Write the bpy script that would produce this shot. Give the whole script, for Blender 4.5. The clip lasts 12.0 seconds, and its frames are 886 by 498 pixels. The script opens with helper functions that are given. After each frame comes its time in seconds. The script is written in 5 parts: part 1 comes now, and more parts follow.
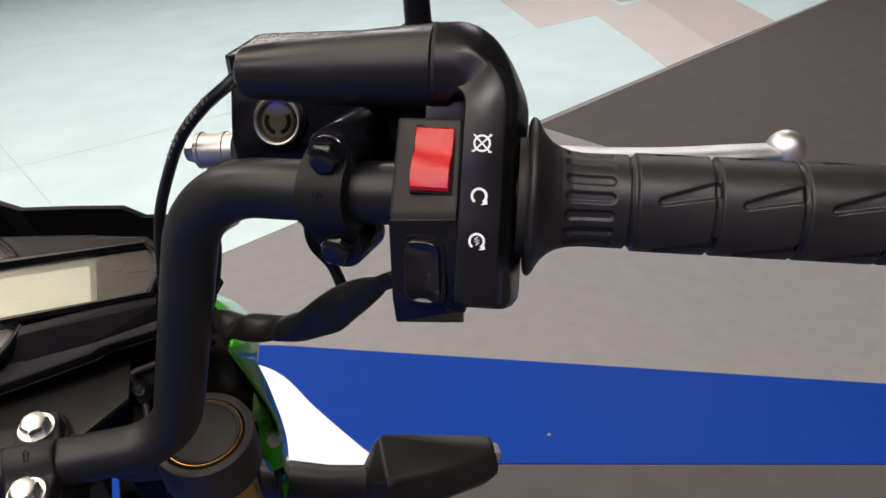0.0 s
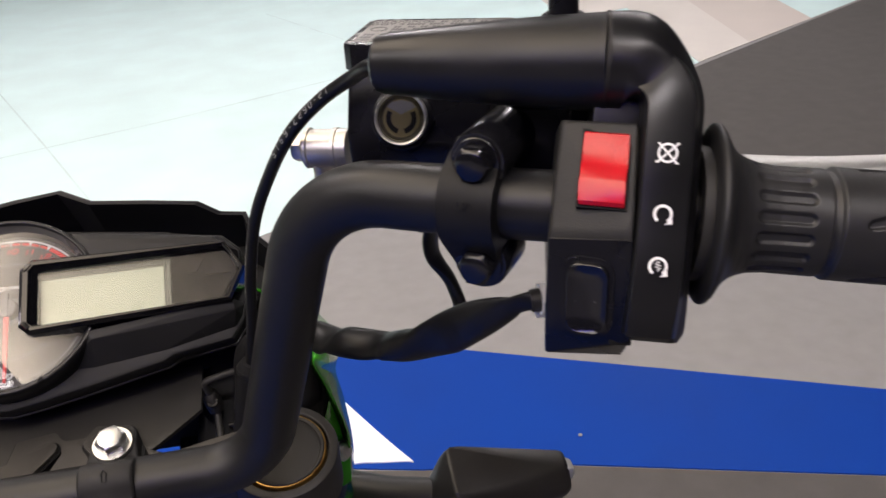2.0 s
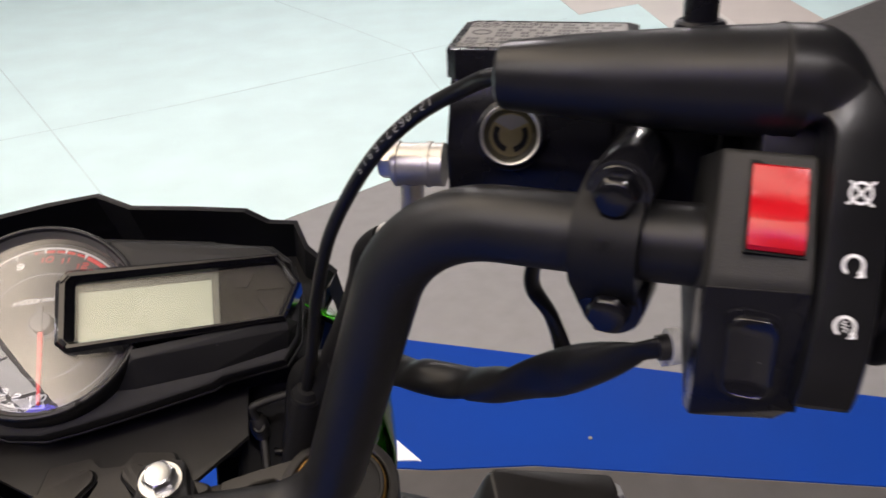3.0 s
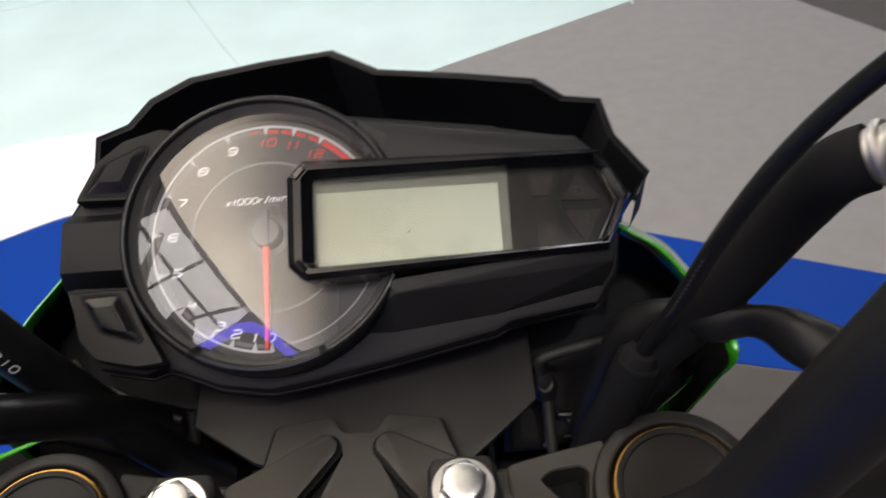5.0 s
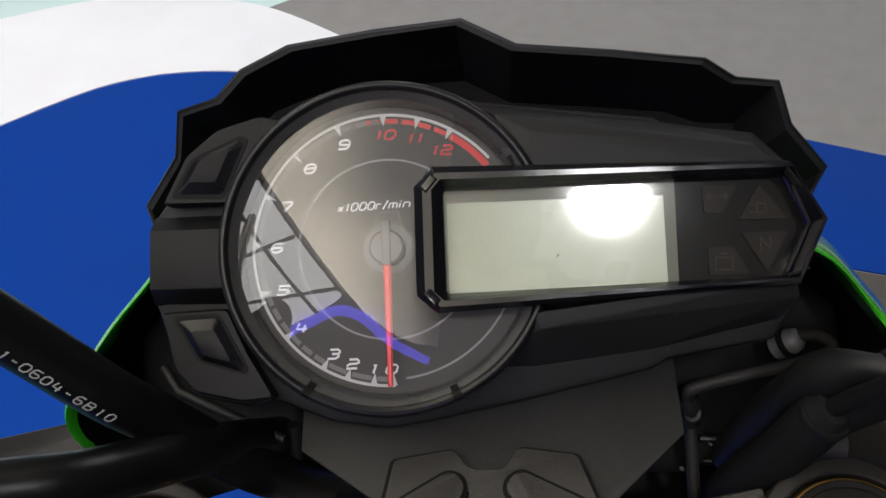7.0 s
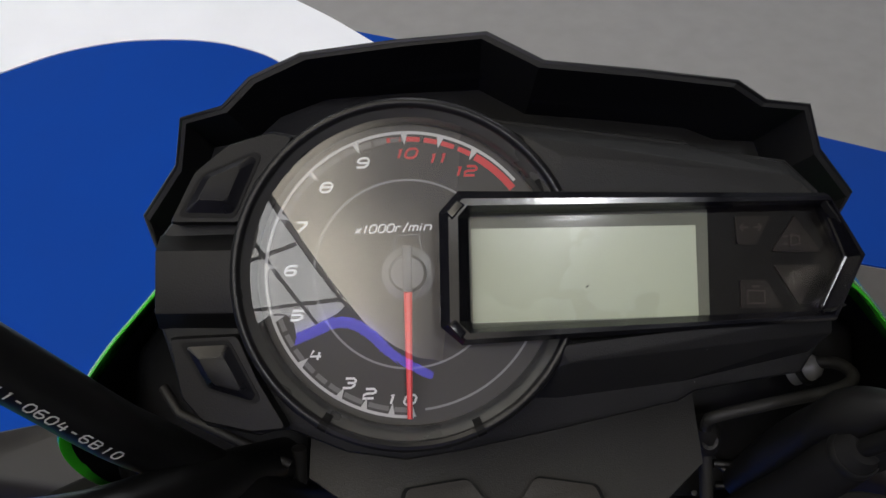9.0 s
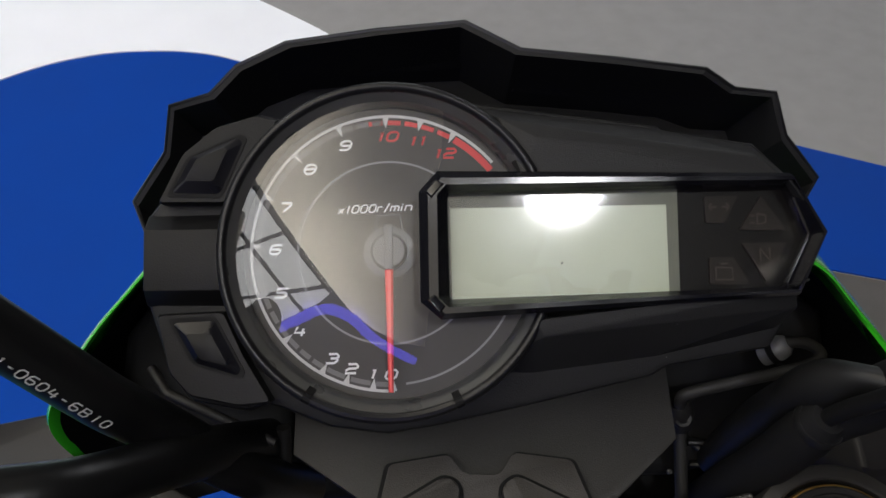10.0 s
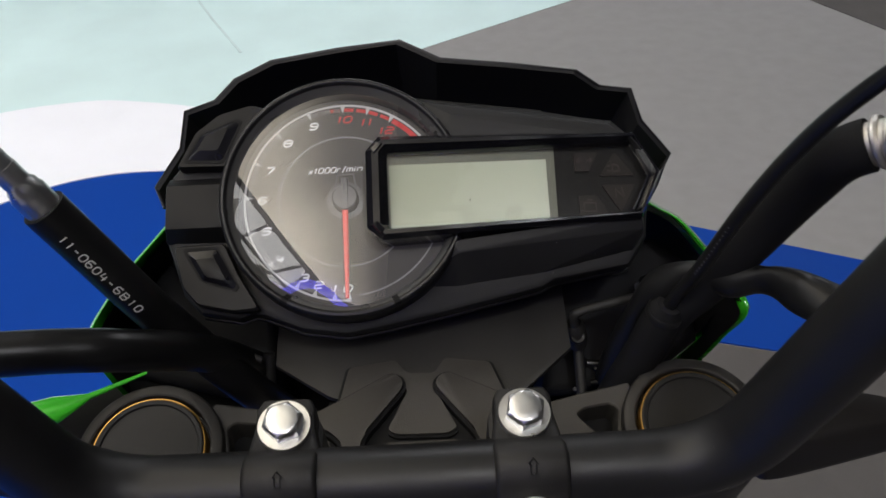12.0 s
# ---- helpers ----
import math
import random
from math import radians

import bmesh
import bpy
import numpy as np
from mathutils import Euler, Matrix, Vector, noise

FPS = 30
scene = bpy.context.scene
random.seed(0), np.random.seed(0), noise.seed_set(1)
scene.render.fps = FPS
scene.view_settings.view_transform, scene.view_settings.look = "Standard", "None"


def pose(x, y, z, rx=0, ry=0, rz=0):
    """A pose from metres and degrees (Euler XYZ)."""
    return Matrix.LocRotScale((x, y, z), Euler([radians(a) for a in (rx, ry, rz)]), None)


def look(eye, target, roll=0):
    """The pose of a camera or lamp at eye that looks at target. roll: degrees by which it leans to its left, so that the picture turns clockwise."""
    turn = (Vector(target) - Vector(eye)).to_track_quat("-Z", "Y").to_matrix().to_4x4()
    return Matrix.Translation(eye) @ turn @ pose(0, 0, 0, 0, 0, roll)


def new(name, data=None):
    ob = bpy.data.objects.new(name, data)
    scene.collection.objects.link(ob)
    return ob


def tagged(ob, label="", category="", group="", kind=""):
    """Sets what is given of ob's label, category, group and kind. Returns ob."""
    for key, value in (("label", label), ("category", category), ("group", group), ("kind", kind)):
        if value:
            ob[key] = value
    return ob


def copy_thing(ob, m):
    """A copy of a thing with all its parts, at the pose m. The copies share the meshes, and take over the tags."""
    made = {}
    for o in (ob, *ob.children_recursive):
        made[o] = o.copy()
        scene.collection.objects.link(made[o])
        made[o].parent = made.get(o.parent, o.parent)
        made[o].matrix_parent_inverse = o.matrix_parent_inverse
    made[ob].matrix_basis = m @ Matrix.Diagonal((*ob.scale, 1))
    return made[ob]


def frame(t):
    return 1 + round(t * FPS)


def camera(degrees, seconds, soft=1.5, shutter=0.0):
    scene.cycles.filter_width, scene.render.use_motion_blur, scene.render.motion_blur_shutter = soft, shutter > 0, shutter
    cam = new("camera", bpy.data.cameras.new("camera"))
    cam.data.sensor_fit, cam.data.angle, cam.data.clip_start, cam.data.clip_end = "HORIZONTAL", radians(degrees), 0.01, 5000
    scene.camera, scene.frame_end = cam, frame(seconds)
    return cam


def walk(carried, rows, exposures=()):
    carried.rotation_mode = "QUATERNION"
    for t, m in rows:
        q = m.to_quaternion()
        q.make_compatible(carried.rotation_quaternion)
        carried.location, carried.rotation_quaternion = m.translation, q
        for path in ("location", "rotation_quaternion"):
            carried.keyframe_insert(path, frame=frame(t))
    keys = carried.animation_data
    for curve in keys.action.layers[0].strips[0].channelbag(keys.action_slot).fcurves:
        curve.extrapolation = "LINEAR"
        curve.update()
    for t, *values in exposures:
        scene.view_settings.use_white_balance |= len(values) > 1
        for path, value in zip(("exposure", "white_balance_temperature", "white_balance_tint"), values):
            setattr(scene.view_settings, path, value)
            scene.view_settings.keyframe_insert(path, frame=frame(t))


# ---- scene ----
cam = camera(55.32, 12.0, shutter=0.5)
PATH = [
    (0, (0.1765, -0.4442, 1.3828), (0.2547, -0.0029, 1.1611), -4.51),
    (0.5, (0.1728, -0.4401, 1.3820), (0.2502, 0.0011, 1.1599), -4.23),
    (1, (0.1691, -0.4357, 1.3806), (0.2464, 0.0050, 1.1575), -3.96),
    (1.5, (0.1563, -0.4210, 1.3775), (0.2300, 0.0199, 1.1535), -3.79),
    (2, (0.1415, -0.4005, 1.3776), (0.2091, 0.0402, 1.1513), -3.60),
    (2.5, (0.1297, -0.3817, 1.3788), (0.1953, 0.0582, 1.1504), -3.11),
    (3, (0.1138, -0.3583, 1.3751), (0.1814, 0.0800, 1.1442), -2.08),
    (3.5, (0.0895, -0.3210, 1.3634), (0.1425, 0.1170, 1.1281), -2.13),
    (5.3, (0.0337, -0.2241, 1.3289), (0.0192, 0.1554, 1.0192), -4.72),
    (5.5, (0.0310, -0.2185, 1.3332), (0.0056, 0.1501, 1.0110), -5.55),
    (6, (0.0191, -0.2008, 1.3395), (-0.0122, 0.1608, 0.9956), -6.30),
    (6.5, (0.0120, -0.1835, 1.3411), (-0.0144, 0.1722, 0.9907), -5.76),
    (8.5, (-0.0060, -0.1576, 1.3364), (-0.0057, 0.1757, 0.9773), -1.45),
    (9, (-0.0090, -0.1543, 1.3435), (-0.0061, 0.1778, 0.9832), -0.95),
    (9.5, (-0.0085, -0.1580, 1.3434), (-0.0003, 0.1736, 0.9826), -0.40),
    (10, (-0.0067, -0.1666, 1.3427), (0.0027, 0.1780, 0.9806), -0.24),
    (10.5, (-0.0027, -0.1820, 1.3427), (0.0056, 0.1758, 0.9935), -0.59),
    (11, (0.0029, -0.2081, 1.3462), (0.0113, 0.1608, 1.0087), -0.98),
    (11.5, (0.0073, -0.2399, 1.3499), (0.0212, 0.1436, 1.0295), -0.79),
    (12, (0.0093, -0.2708, 1.3536), (0.0239, 0.1235, 1.0464), -1.40),
]

EXPOSURES = [(0.0, 0.22, 6600, 17), (2.5, 0.42, 6600, 18), (3.5, 0.16, 6550, 16), (5.5, 0.14, 6350, 14), (6.2, 0.16, 6280, 12), (6.6, -0.1, 6220, 11), (9.0, -0.34, 6070, 10), (10.5, -0.26, 6040, 10), (11.4, -0.34, 6080, 10), (12.0, -0.17, 6120, 11)]
walk(cam, [(t, look(eye, target, roll)) for t, eye, target, roll in PATH], EXPOSURES)

# ---- world: a closed hall, so the sky is only a faint grey behind it ----
world = bpy.data.worlds.new("hall_air")
scene.world = world
world.use_nodes = True
world.node_tree.nodes["Background"].inputs[0].default_value = (0.5, 0.53, 0.56, 1)
world.node_tree.nodes["Background"].inputs[1].default_value = 0.05


# ---- materials ----
def material(name, color, rough=0.5, metal=0.0, grain=0.0, grain_scale=400.0, bump=0.0, wear=0.0, wear_scale=9.0,
             coat=0.0, transmission=0.0, emission=0.0, sheen=0.0, spec=0.5, random_tone=0.0):
    m = bpy.data.materials.new(name)
    m.use_nodes = True
    t = m.node_tree
    b = t.nodes["Principled BSDF"]
    b.inputs["Base Color"].default_value = (*color, 1)
    b.inputs["Roughness"].default_value = rough
    b.inputs["Metallic"].default_value = metal
    b.inputs["Coat Weight"].default_value = coat
    b.inputs["Transmission Weight"].default_value = transmission
    b.inputs["Specular IOR Level"].default_value = spec
    b.inputs["Sheen Weight"].default_value = sheen
    if emission:
        b.inputs["Emission Color"].default_value = (*color, 1)
        b.inputs["Emission Strength"].default_value = emission
    co = t.nodes.new("ShaderNodeTexCoord")
    fine = t.nodes.new("ShaderNodeTexNoise")
    fine.inputs["Scale"].default_value = grain_scale
    fine.inputs["Detail"].default_value = 6
    t.links.new(co.outputs["Object"], fine.inputs["Vector"])
    if grain or wear:
        broad = t.nodes.new("ShaderNodeTexNoise")
        broad.inputs["Scale"].default_value = wear_scale
        broad.inputs["Detail"].default_value = 5
        t.links.new(co.outputs["Object"], broad.inputs["Vector"])
        ramp = t.nodes.new("ShaderNodeMix")
        ramp.data_type = "RGBA"
        ramp.inputs[6].default_value = (*[c * (1 - grain) for c in color], 1)
        ramp.inputs[7].default_value = (*[min(1, c * (1 + grain)) for c in color], 1)
        t.links.new(fine.outputs["Fac"], ramp.inputs[0])
        wide = t.nodes.new("ShaderNodeMix")
        wide.data_type, wide.blend_type = "RGBA", "MULTIPLY"
        wide.inputs[0].default_value = 1
        tone = t.nodes.new("ShaderNodeMapRange")
        tone.inputs[1].default_value, tone.inputs[2].default_value = 0.3, 0.7
        tone.inputs[3].default_value, tone.inputs[4].default_value = 1 - wear, 1 + wear
        t.links.new(broad.outputs["Fac"], tone.inputs[0])
        t.links.new(ramp.outputs[2], wide.inputs[6])
        t.links.new(tone.outputs[0], wide.inputs[7])
        t.links.new(wide.outputs[2], b.inputs["Base Color"])
        rr = t.nodes.new("ShaderNodeMapRange")
        rr.inputs[1].default_value, rr.inputs[2].default_value = 0.3, 0.7
        rr.inputs[3].default_value, rr.inputs[4].default_value = max(0.02, rough - 0.06), min(1, rough + 0.08)
        t.links.new(broad.outputs["Fac"], rr.inputs[0])
        t.links.new(rr.outputs[0], b.inputs["Roughness"])
    if bump:
        bp = t.nodes.new("ShaderNodeBump")
        bp.inputs["Strength"].default_value = bump
        bp.inputs["Distance"].default_value = 0.0004
        t.links.new(fine.outputs["Fac"], bp.inputs["Height"])
        t.links.new(bp.outputs[0], b.inputs["Normal"])
    return m


def dusty(m, cell=0.005, size=0.035, share=0.45, tone=0.16):
    """Sparse pale dust specks on a finished material."""
    t = m.node_tree
    b = t.nodes["Principled BSDF"]
    co = t.nodes.new("ShaderNodeTexCoord")
    v = t.nodes.new("ShaderNodeTexVoronoi")
    v.inputs["Scale"].default_value = 1 / cell
    t.links.new(co.outputs["Object"], v.inputs["Vector"])
    near = t.nodes.new("ShaderNodeMath")
    near.operation = "LESS_THAN"
    near.inputs[1].default_value = size
    t.links.new(v.outputs["Distance"], near.inputs[0])
    some = t.nodes.new("ShaderNodeSeparateColor")
    t.links.new(v.outputs["Color"], some.inputs[0])
    few = t.nodes.new("ShaderNodeMath")
    few.operation = "LESS_THAN"
    few.inputs[1].default_value = share
    t.links.new(some.outputs[0], few.inputs[0])
    both = t.nodes.new("ShaderNodeMath")
    both.operation = "MULTIPLY"
    t.links.new(near.outputs[0], both.inputs[0])
    t.links.new(few.outputs[0], both.inputs[1])
    mix = t.nodes.new("ShaderNodeMix")
    mix.data_type = "RGBA"
    mix.inputs[7].default_value = (tone, tone, tone * 0.95, 1)
    t.links.new(both.outputs[0], mix.inputs[0])
    t.links.new(b.inputs["Base Color"].links[0].from_socket, mix.inputs[6])
    t.links.new(mix.outputs[2], b.inputs["Base Color"])
    return m


M_BAR = material("satin_black_paint", (0.007, 0.007, 0.0074), 0.44, grain=0.15, grain_scale=1500, bump=0.12, wear=0.1, wear_scale=30, spec=0.32)
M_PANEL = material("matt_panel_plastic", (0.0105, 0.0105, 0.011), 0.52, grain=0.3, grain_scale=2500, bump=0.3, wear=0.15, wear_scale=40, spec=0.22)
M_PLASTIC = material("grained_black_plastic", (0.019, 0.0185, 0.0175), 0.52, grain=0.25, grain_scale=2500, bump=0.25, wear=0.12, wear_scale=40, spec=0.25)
M_SMOOTH = material("smooth_black_plastic", (0.0078, 0.0078, 0.0088), 0.34, grain=0.1, grain_scale=1500, bump=0.05, wear=0.12, wear_scale=40, spec=0.28)
M_GLOSS = material("gloss_black_paint", (0.005, 0.005, 0.007), 0.26, grain=0.05, grain_scale=900, bump=0.05, wear=0.1, wear_scale=50, spec=0.24)
M_PIANO = material("polished_black_plastic", (0.005, 0.005, 0.007), 0.13, grain=0.05, grain_scale=900, bump=0.02, wear=0.06, wear_scale=50, spec=0.45)
M_POD = material("satin_black_pod_plastic", (0.0075, 0.0075, 0.008), 0.44, grain=0.2, grain_scale=2200, bump=0.15, wear=0.12, wear_scale=40, spec=0.15)
M_CLAMP = material("dark_cast_clamp_alloy", (0.02, 0.0185, 0.017), 0.52, metal=0.15, grain=0.3, grain_scale=2600, bump=0.3, wear=0.12, wear_scale=25, spec=0.35)
M_HOOD = material("matt_black_hood_plastic", (0.015, 0.015, 0.016), 0.6, grain=0.2, grain_scale=1800, bump=0.15, wear=0.1, wear_scale=20, spec=0.12)
# for real black parts, and as flat black standing in for shade in hollows
M_DEEP = material("matt_black_plastic_and_shade", (0.0085, 0.0085, 0.009), 0.6, grain=0.2, grain_scale=900, wear=0.1, spec=0.08)
M_RUBBER = material("black_rubber", (0.014, 0.014, 0.0148), 0.44, grain=0.2, grain_scale=1800, bump=0.15, wear=0.16, wear_scale=35, spec=0.36)
M_SHEATH = material("vinyl_wire_sheath", (0.0062, 0.0062, 0.0065), 0.39, grain=0.1, grain_scale=700, bump=0.1, wear=0.1, spec=0.28)
M_CAST = material("cast_dark_alloy", (0.03, 0.0275, 0.0245), 0.56, metal=0.15, grain=0.35, grain_scale=2600, bump=0.35, wear=0.08, wear_scale=25)
M_PLATE = material("dark_coated_steel_plate", (0.0185, 0.0176, 0.0164), 0.5, metal=0.1, grain=0.35, grain_scale=2600, bump=0.3, wear=0.12, wear_scale=30, spec=0.3)
M_CASTDARK = material("cast_black_alloy", (0.0115, 0.011, 0.0107), 0.5, metal=0.15, grain=0.3, grain_scale=2600, bump=0.3, wear=0.14, wear_scale=25, spec=0.3)
M_CHROME = material("zinc_plated_steel", (0.56, 0.56, 0.555), 0.32, metal=1.0, grain=0.06, grain_scale=900, bump=0.06, wear=0.08, wear_scale=120)
M_POLISHED = material("polished_aluminium", (0.66, 0.66, 0.65), 0.46, metal=1.0, grain=0.05, grain_scale=1200, bump=0.05, wear=0.06, wear_scale=60)
M_SKIRT = material("grey_lens_skirt", (0.065, 0.065, 0.064), 0.3, grain=0.06, grain_scale=900, wear=0.1, wear_scale=60)
M_GOLD = material("gold_anodised_alloy", (0.5, 0.29, 0.08), 0.3, metal=0.9, grain=0.05, grain_scale=800, wear=0.08)
M_RED = material("red_switch_plastic", (0.42, 0.005, 0.01), 0.24, spec=0.35, grain=0.05, grain_scale=900, wear=0.05, wear_scale=60)
M_GREEN = material("green_fairing_paint", (0.045, 0.42, 0.015), 0.2, coat=0.6, grain=0.06, grain_scale=1500, wear=0.05)
M_WHITE_INK = material("white_printed_ink", (0.75, 0.76, 0.76), 0.5, grain=0.05, grain_scale=1200)
M_DIAL_INK = material("pale_grey_dial_ink", (0.5, 0.5, 0.49), 0.5, grain=0.05, grain_scale=1200)
M_GREY_INK = material("grey_printed_ink", (0.24, 0.24, 0.24), 0.5, grain=0.05, grain_scale=1200)
M_DASH = material("grey_dial_band", (0.16, 0.155, 0.15), 0.5, grain=0.05, grain_scale=1200)
M_DARK_INK = material("dark_printed_ink", (0.05, 0.05, 0.055), 0.5, grain=0.05, grain_scale=1200)
M_RED_INK = material("red_printed_ink", (0.55, 0.03, 0.03), 0.5, grain=0.05, grain_scale=1200)
M_NEEDLE = material("coral_needle_plastic", (0.85, 0.09, 0.09), 0.4, grain=0.04, grain_scale=900)
M_DIAL = material("dark_grey_dial_face", (0.06, 0.056, 0.052), 0.6, grain=0.03, grain_scale=2500, wear=0.06, wear_scale=30)
M_HUB = material("grey_needle_hub", (0.12, 0.12, 0.125), 0.4, grain=0.06, grain_scale=900)
M_LCD = material("pale_green_lcd", (0.42, 0.46, 0.36), 0.27, grain=0.03, grain_scale=3000, wear=0.05, wear_scale=30)
M_LCDEDGE = material("grey_lcd_border", (0.13, 0.135, 0.108), 0.5, grain=0.03, grain_scale=3000)
M_ICONPLATE = material("smoked_indicator_plate", (0.007, 0.006, 0.006), 0.4, spec=0.1, grain=0.1, grain_scale=900)
M_ICON = material("brown_grey_indicator_tile", (0.024, 0.02, 0.019), 0.45, spec=0.1, grain=0.1, grain_scale=900)
M_ICONINK = material("faint_indicator_symbol", (0.05, 0.044, 0.04), 0.5, spec=0.1)
M_LENS = material("olive_sight_window", (0.15, 0.125, 0.06), 0.45, grain=0.2, grain_scale=300, spec=0.15)
M_SIGHTWALL = material("dark_olive_sight_wall", (0.06, 0.055, 0.035), 0.3, grain=0.1, grain_scale=300)
M_BANJO = material("satin_zinc_fitting", (0.58, 0.56, 0.525), 0.42, metal=1.0, grain=0.06, grain_scale=900, bump=0.06, wear=0.1, wear_scale=90)
M_CLAMPGLOSS = material("gloss_black_clamp_enamel", (0.005, 0.005, 0.0065), 0.19, grain=0.05, grain_scale=900, bump=0.06, wear=0.1, wear_scale=50, spec=0.42)
M_LABEL = material("silver_printed_label", (0.2, 0.195, 0.185), 0.45, grain=0.1, grain_scale=900)
M_TIE = material("white_nylon", (0.62, 0.62, 0.58), 0.45, grain=0.06, grain_scale=600)
M_SIGNAL = material("smoked_signal_plastic", (0.013, 0.012, 0.0115), 0.4, grain=0.2, grain_scale=1200, bump=0.1, wear=0.1, spec=0.25)
M_CLEAR = material("milky_clear_plastic", (0.3, 0.31, 0.32), 0.25, grain=0.05, grain_scale=600)
M_TYRE = material("tyre_rubber", (0.02, 0.02, 0.02), 0.8, grain=0.2, grain_scale=300, bump=0.3, wear=0.2)
M_CARPET = material("grey_exhibition_carpet", (0.268, 0.262, 0.262), 0.95, grain=0.22, grain_scale=900, bump=0.6, wear=0.05, wear_scale=16, spec=0.1)
M_CARPETDARK = material("dark_grey_carpet", (0.096, 0.091, 0.088), 0.95, grain=0.22, grain_scale=900, bump=0.6, wear=0.07, wear_scale=12, spec=0.1)
M_MINT = material("pale_mint_vinyl", (0.62, 0.79, 0.79), 0.45, grain=0.03, grain_scale=500, wear=0.05, wear_scale=3, spec=0.3)
M_JOINT = material("faint_grey_joint", (0.55, 0.68, 0.68), 0.6, grain=0.1, grain_scale=60, wear=0.1, wear_scale=4, spec=0.2)
M_ROSE = material("dusty_rose_vinyl", (0.58, 0.53, 0.49), 0.45, grain=0.05, grain_scale=200, wear=0.05, wear_scale=3, spec=0.3)
M_BEIGE = material("pale_beige_vinyl", (0.65, 0.615, 0.575), 0.45, grain=0.05, grain_scale=200, wear=0.05, wear_scale=3, spec=0.3)
M_BLUE = material("royal_blue_vinyl", (0.004, 0.045, 0.30), 0.55, grain=0.05, grain_scale=500, wear=0.06, wear_scale=2.5, spec=0.06)
M_WHITE = material("white_vinyl", (0.86, 0.875, 0.93), 0.4, grain=0.02, grain_scale=500, wear=0.03, wear_scale=3, spec=0.3)
M_WALL = material("hall_wall_paint", (0.28, 0.28, 0.28), 0.8, grain=0.04, grain_scale=60, wear=0.05, wear_scale=0.5)
M_CEILING = material("dark_grey_hall_ceiling", (0.1, 0.1, 0.1), 0.9, grain=0.1, grain_scale=20, wear=0.1, wear_scale=0.4)
M_FRAME = material("grey_lamp_frame", (0.3, 0.3, 0.31), 0.4, metal=0.6, grain=0.05, grain_scale=200)
M_TRUSS = material("dark_truss_paint", (0.05, 0.05, 0.055), 0.4, metal=0.4, grain=0.05, grain_scale=200)
for m, share, tone in ((M_PANEL, 0.6, 0.18), (M_PIANO, 0.45, 0.12), (M_ICONPLATE, 0.6, 0.1), (M_BAR, 0.2, 0.06), (M_HOOD, 0.25, 0.06), (M_SMOOTH, 0.25, 0.08), (M_LCD, 0.08, 0.2)):
    dusty(m, share=share, tone=tone)
LAMP = 199.0
M_LAMP = material("lamp_diffuser", (1.0, 0.975, 0.945), 0.5, emission=LAMP)
M_CANOPY = material("lit_canopy_fabric", (1.0, 0.96, 0.88), 0.5, emission=5.0)
M_CANOPYDIM = material("dim_canopy_fabric", (1.0, 0.87, 0.66), 0.5, emission=3.2)
# unseen dim cloth, its emission graded to mirror as haze: brighter one side and end
nt = M_CANOPYDIM.node_tree
co = nt.nodes.new("ShaderNodeTexCoord")
sx = nt.nodes.new("ShaderNodeSeparateXYZ")
nt.links.new(co.outputs["Object"], sx.inputs[0])
both = nt.nodes.new("ShaderNodeMath")
both.operation = "ADD"
for k, (lo, hi, v0, v1) in enumerate(((0.5, 2.0, 3.4, 0.0), (0.2, 1.5, 2.3, 0.4))):
    fade = nt.nodes.new("ShaderNodeMapRange")
    fade.interpolation_type = "SMOOTHSTEP"
    for i, v in enumerate((lo, hi, v0, v1)):
        fade.inputs[i + 1].default_value = v
    nt.links.new(sx.outputs[k], fade.inputs[0])
    nt.links.new(fade.outputs[0], both.inputs[k])
rim = nt.nodes.new("ShaderNodeMapRange")
rim.interpolation_type = "SMOOTHSTEP"
for i, v in enumerate((1.7, 2.78, 1.35, 0.0)):
    rim.inputs[i + 1].default_value = v
nt.links.new(sx.outputs[0], rim.inputs[0])
dim = nt.nodes.new("ShaderNodeMath")
dim.operation = "MULTIPLY"
nt.links.new(both.outputs[0], dim.inputs[0])
nt.links.new(rim.outputs[0], dim.inputs[1])
nt.links.new(dim.outputs[0], nt.nodes["Principled BSDF"].inputs["Emission Strength"])
M_NEON = material("blue_neon_tube", (0.12, 0.1, 1.0), 0.5, emission=6.0)


def glass(name, tint=(1, 1, 1), rough=0.02, ior=1.75):
    """Thin clear plastic: lets light straight through and mirrors a little."""
    m = bpy.data.materials.new(name)
    m.use_nodes = True
    t = m.node_tree
    t.nodes.remove(t.nodes["Principled BSDF"])
    clear = t.nodes.new("ShaderNodeBsdfTransparent")
    clear.inputs[0].default_value = (*tint, 1)
    shine = t.nodes.new("ShaderNodeBsdfGlossy")
    shine.inputs["Roughness"].default_value = rough
    mix = t.nodes.new("ShaderNodeMixShader")
    fres = t.nodes.new("ShaderNodeFresnel")
    fres.inputs[0].default_value = ior
    t.links.new(fres.outputs[0], mix.inputs[0])
    t.links.new(clear.outputs[0], mix.inputs[1])
    t.links.new(shine.outputs[0], mix.inputs[2])
    t.links.new(mix.outputs[0], t.nodes["Material Output"].inputs[0])
    return m


M_GLASS = glass("clear_dial_lens", (1, 1, 1), 0.008)
M_SMOKE = glass("faintly_smoked_window", (0.92, 0.92, 0.9), 0.07, 1.42)


# ---- geometry helpers ----
def frame_of(origin, x, y, z):
    m = Matrix.Identity(4)
    for i, v in enumerate((x, y, z)):
        m.col[i].xyz = v
    m.col[3].xyz = origin
    return m


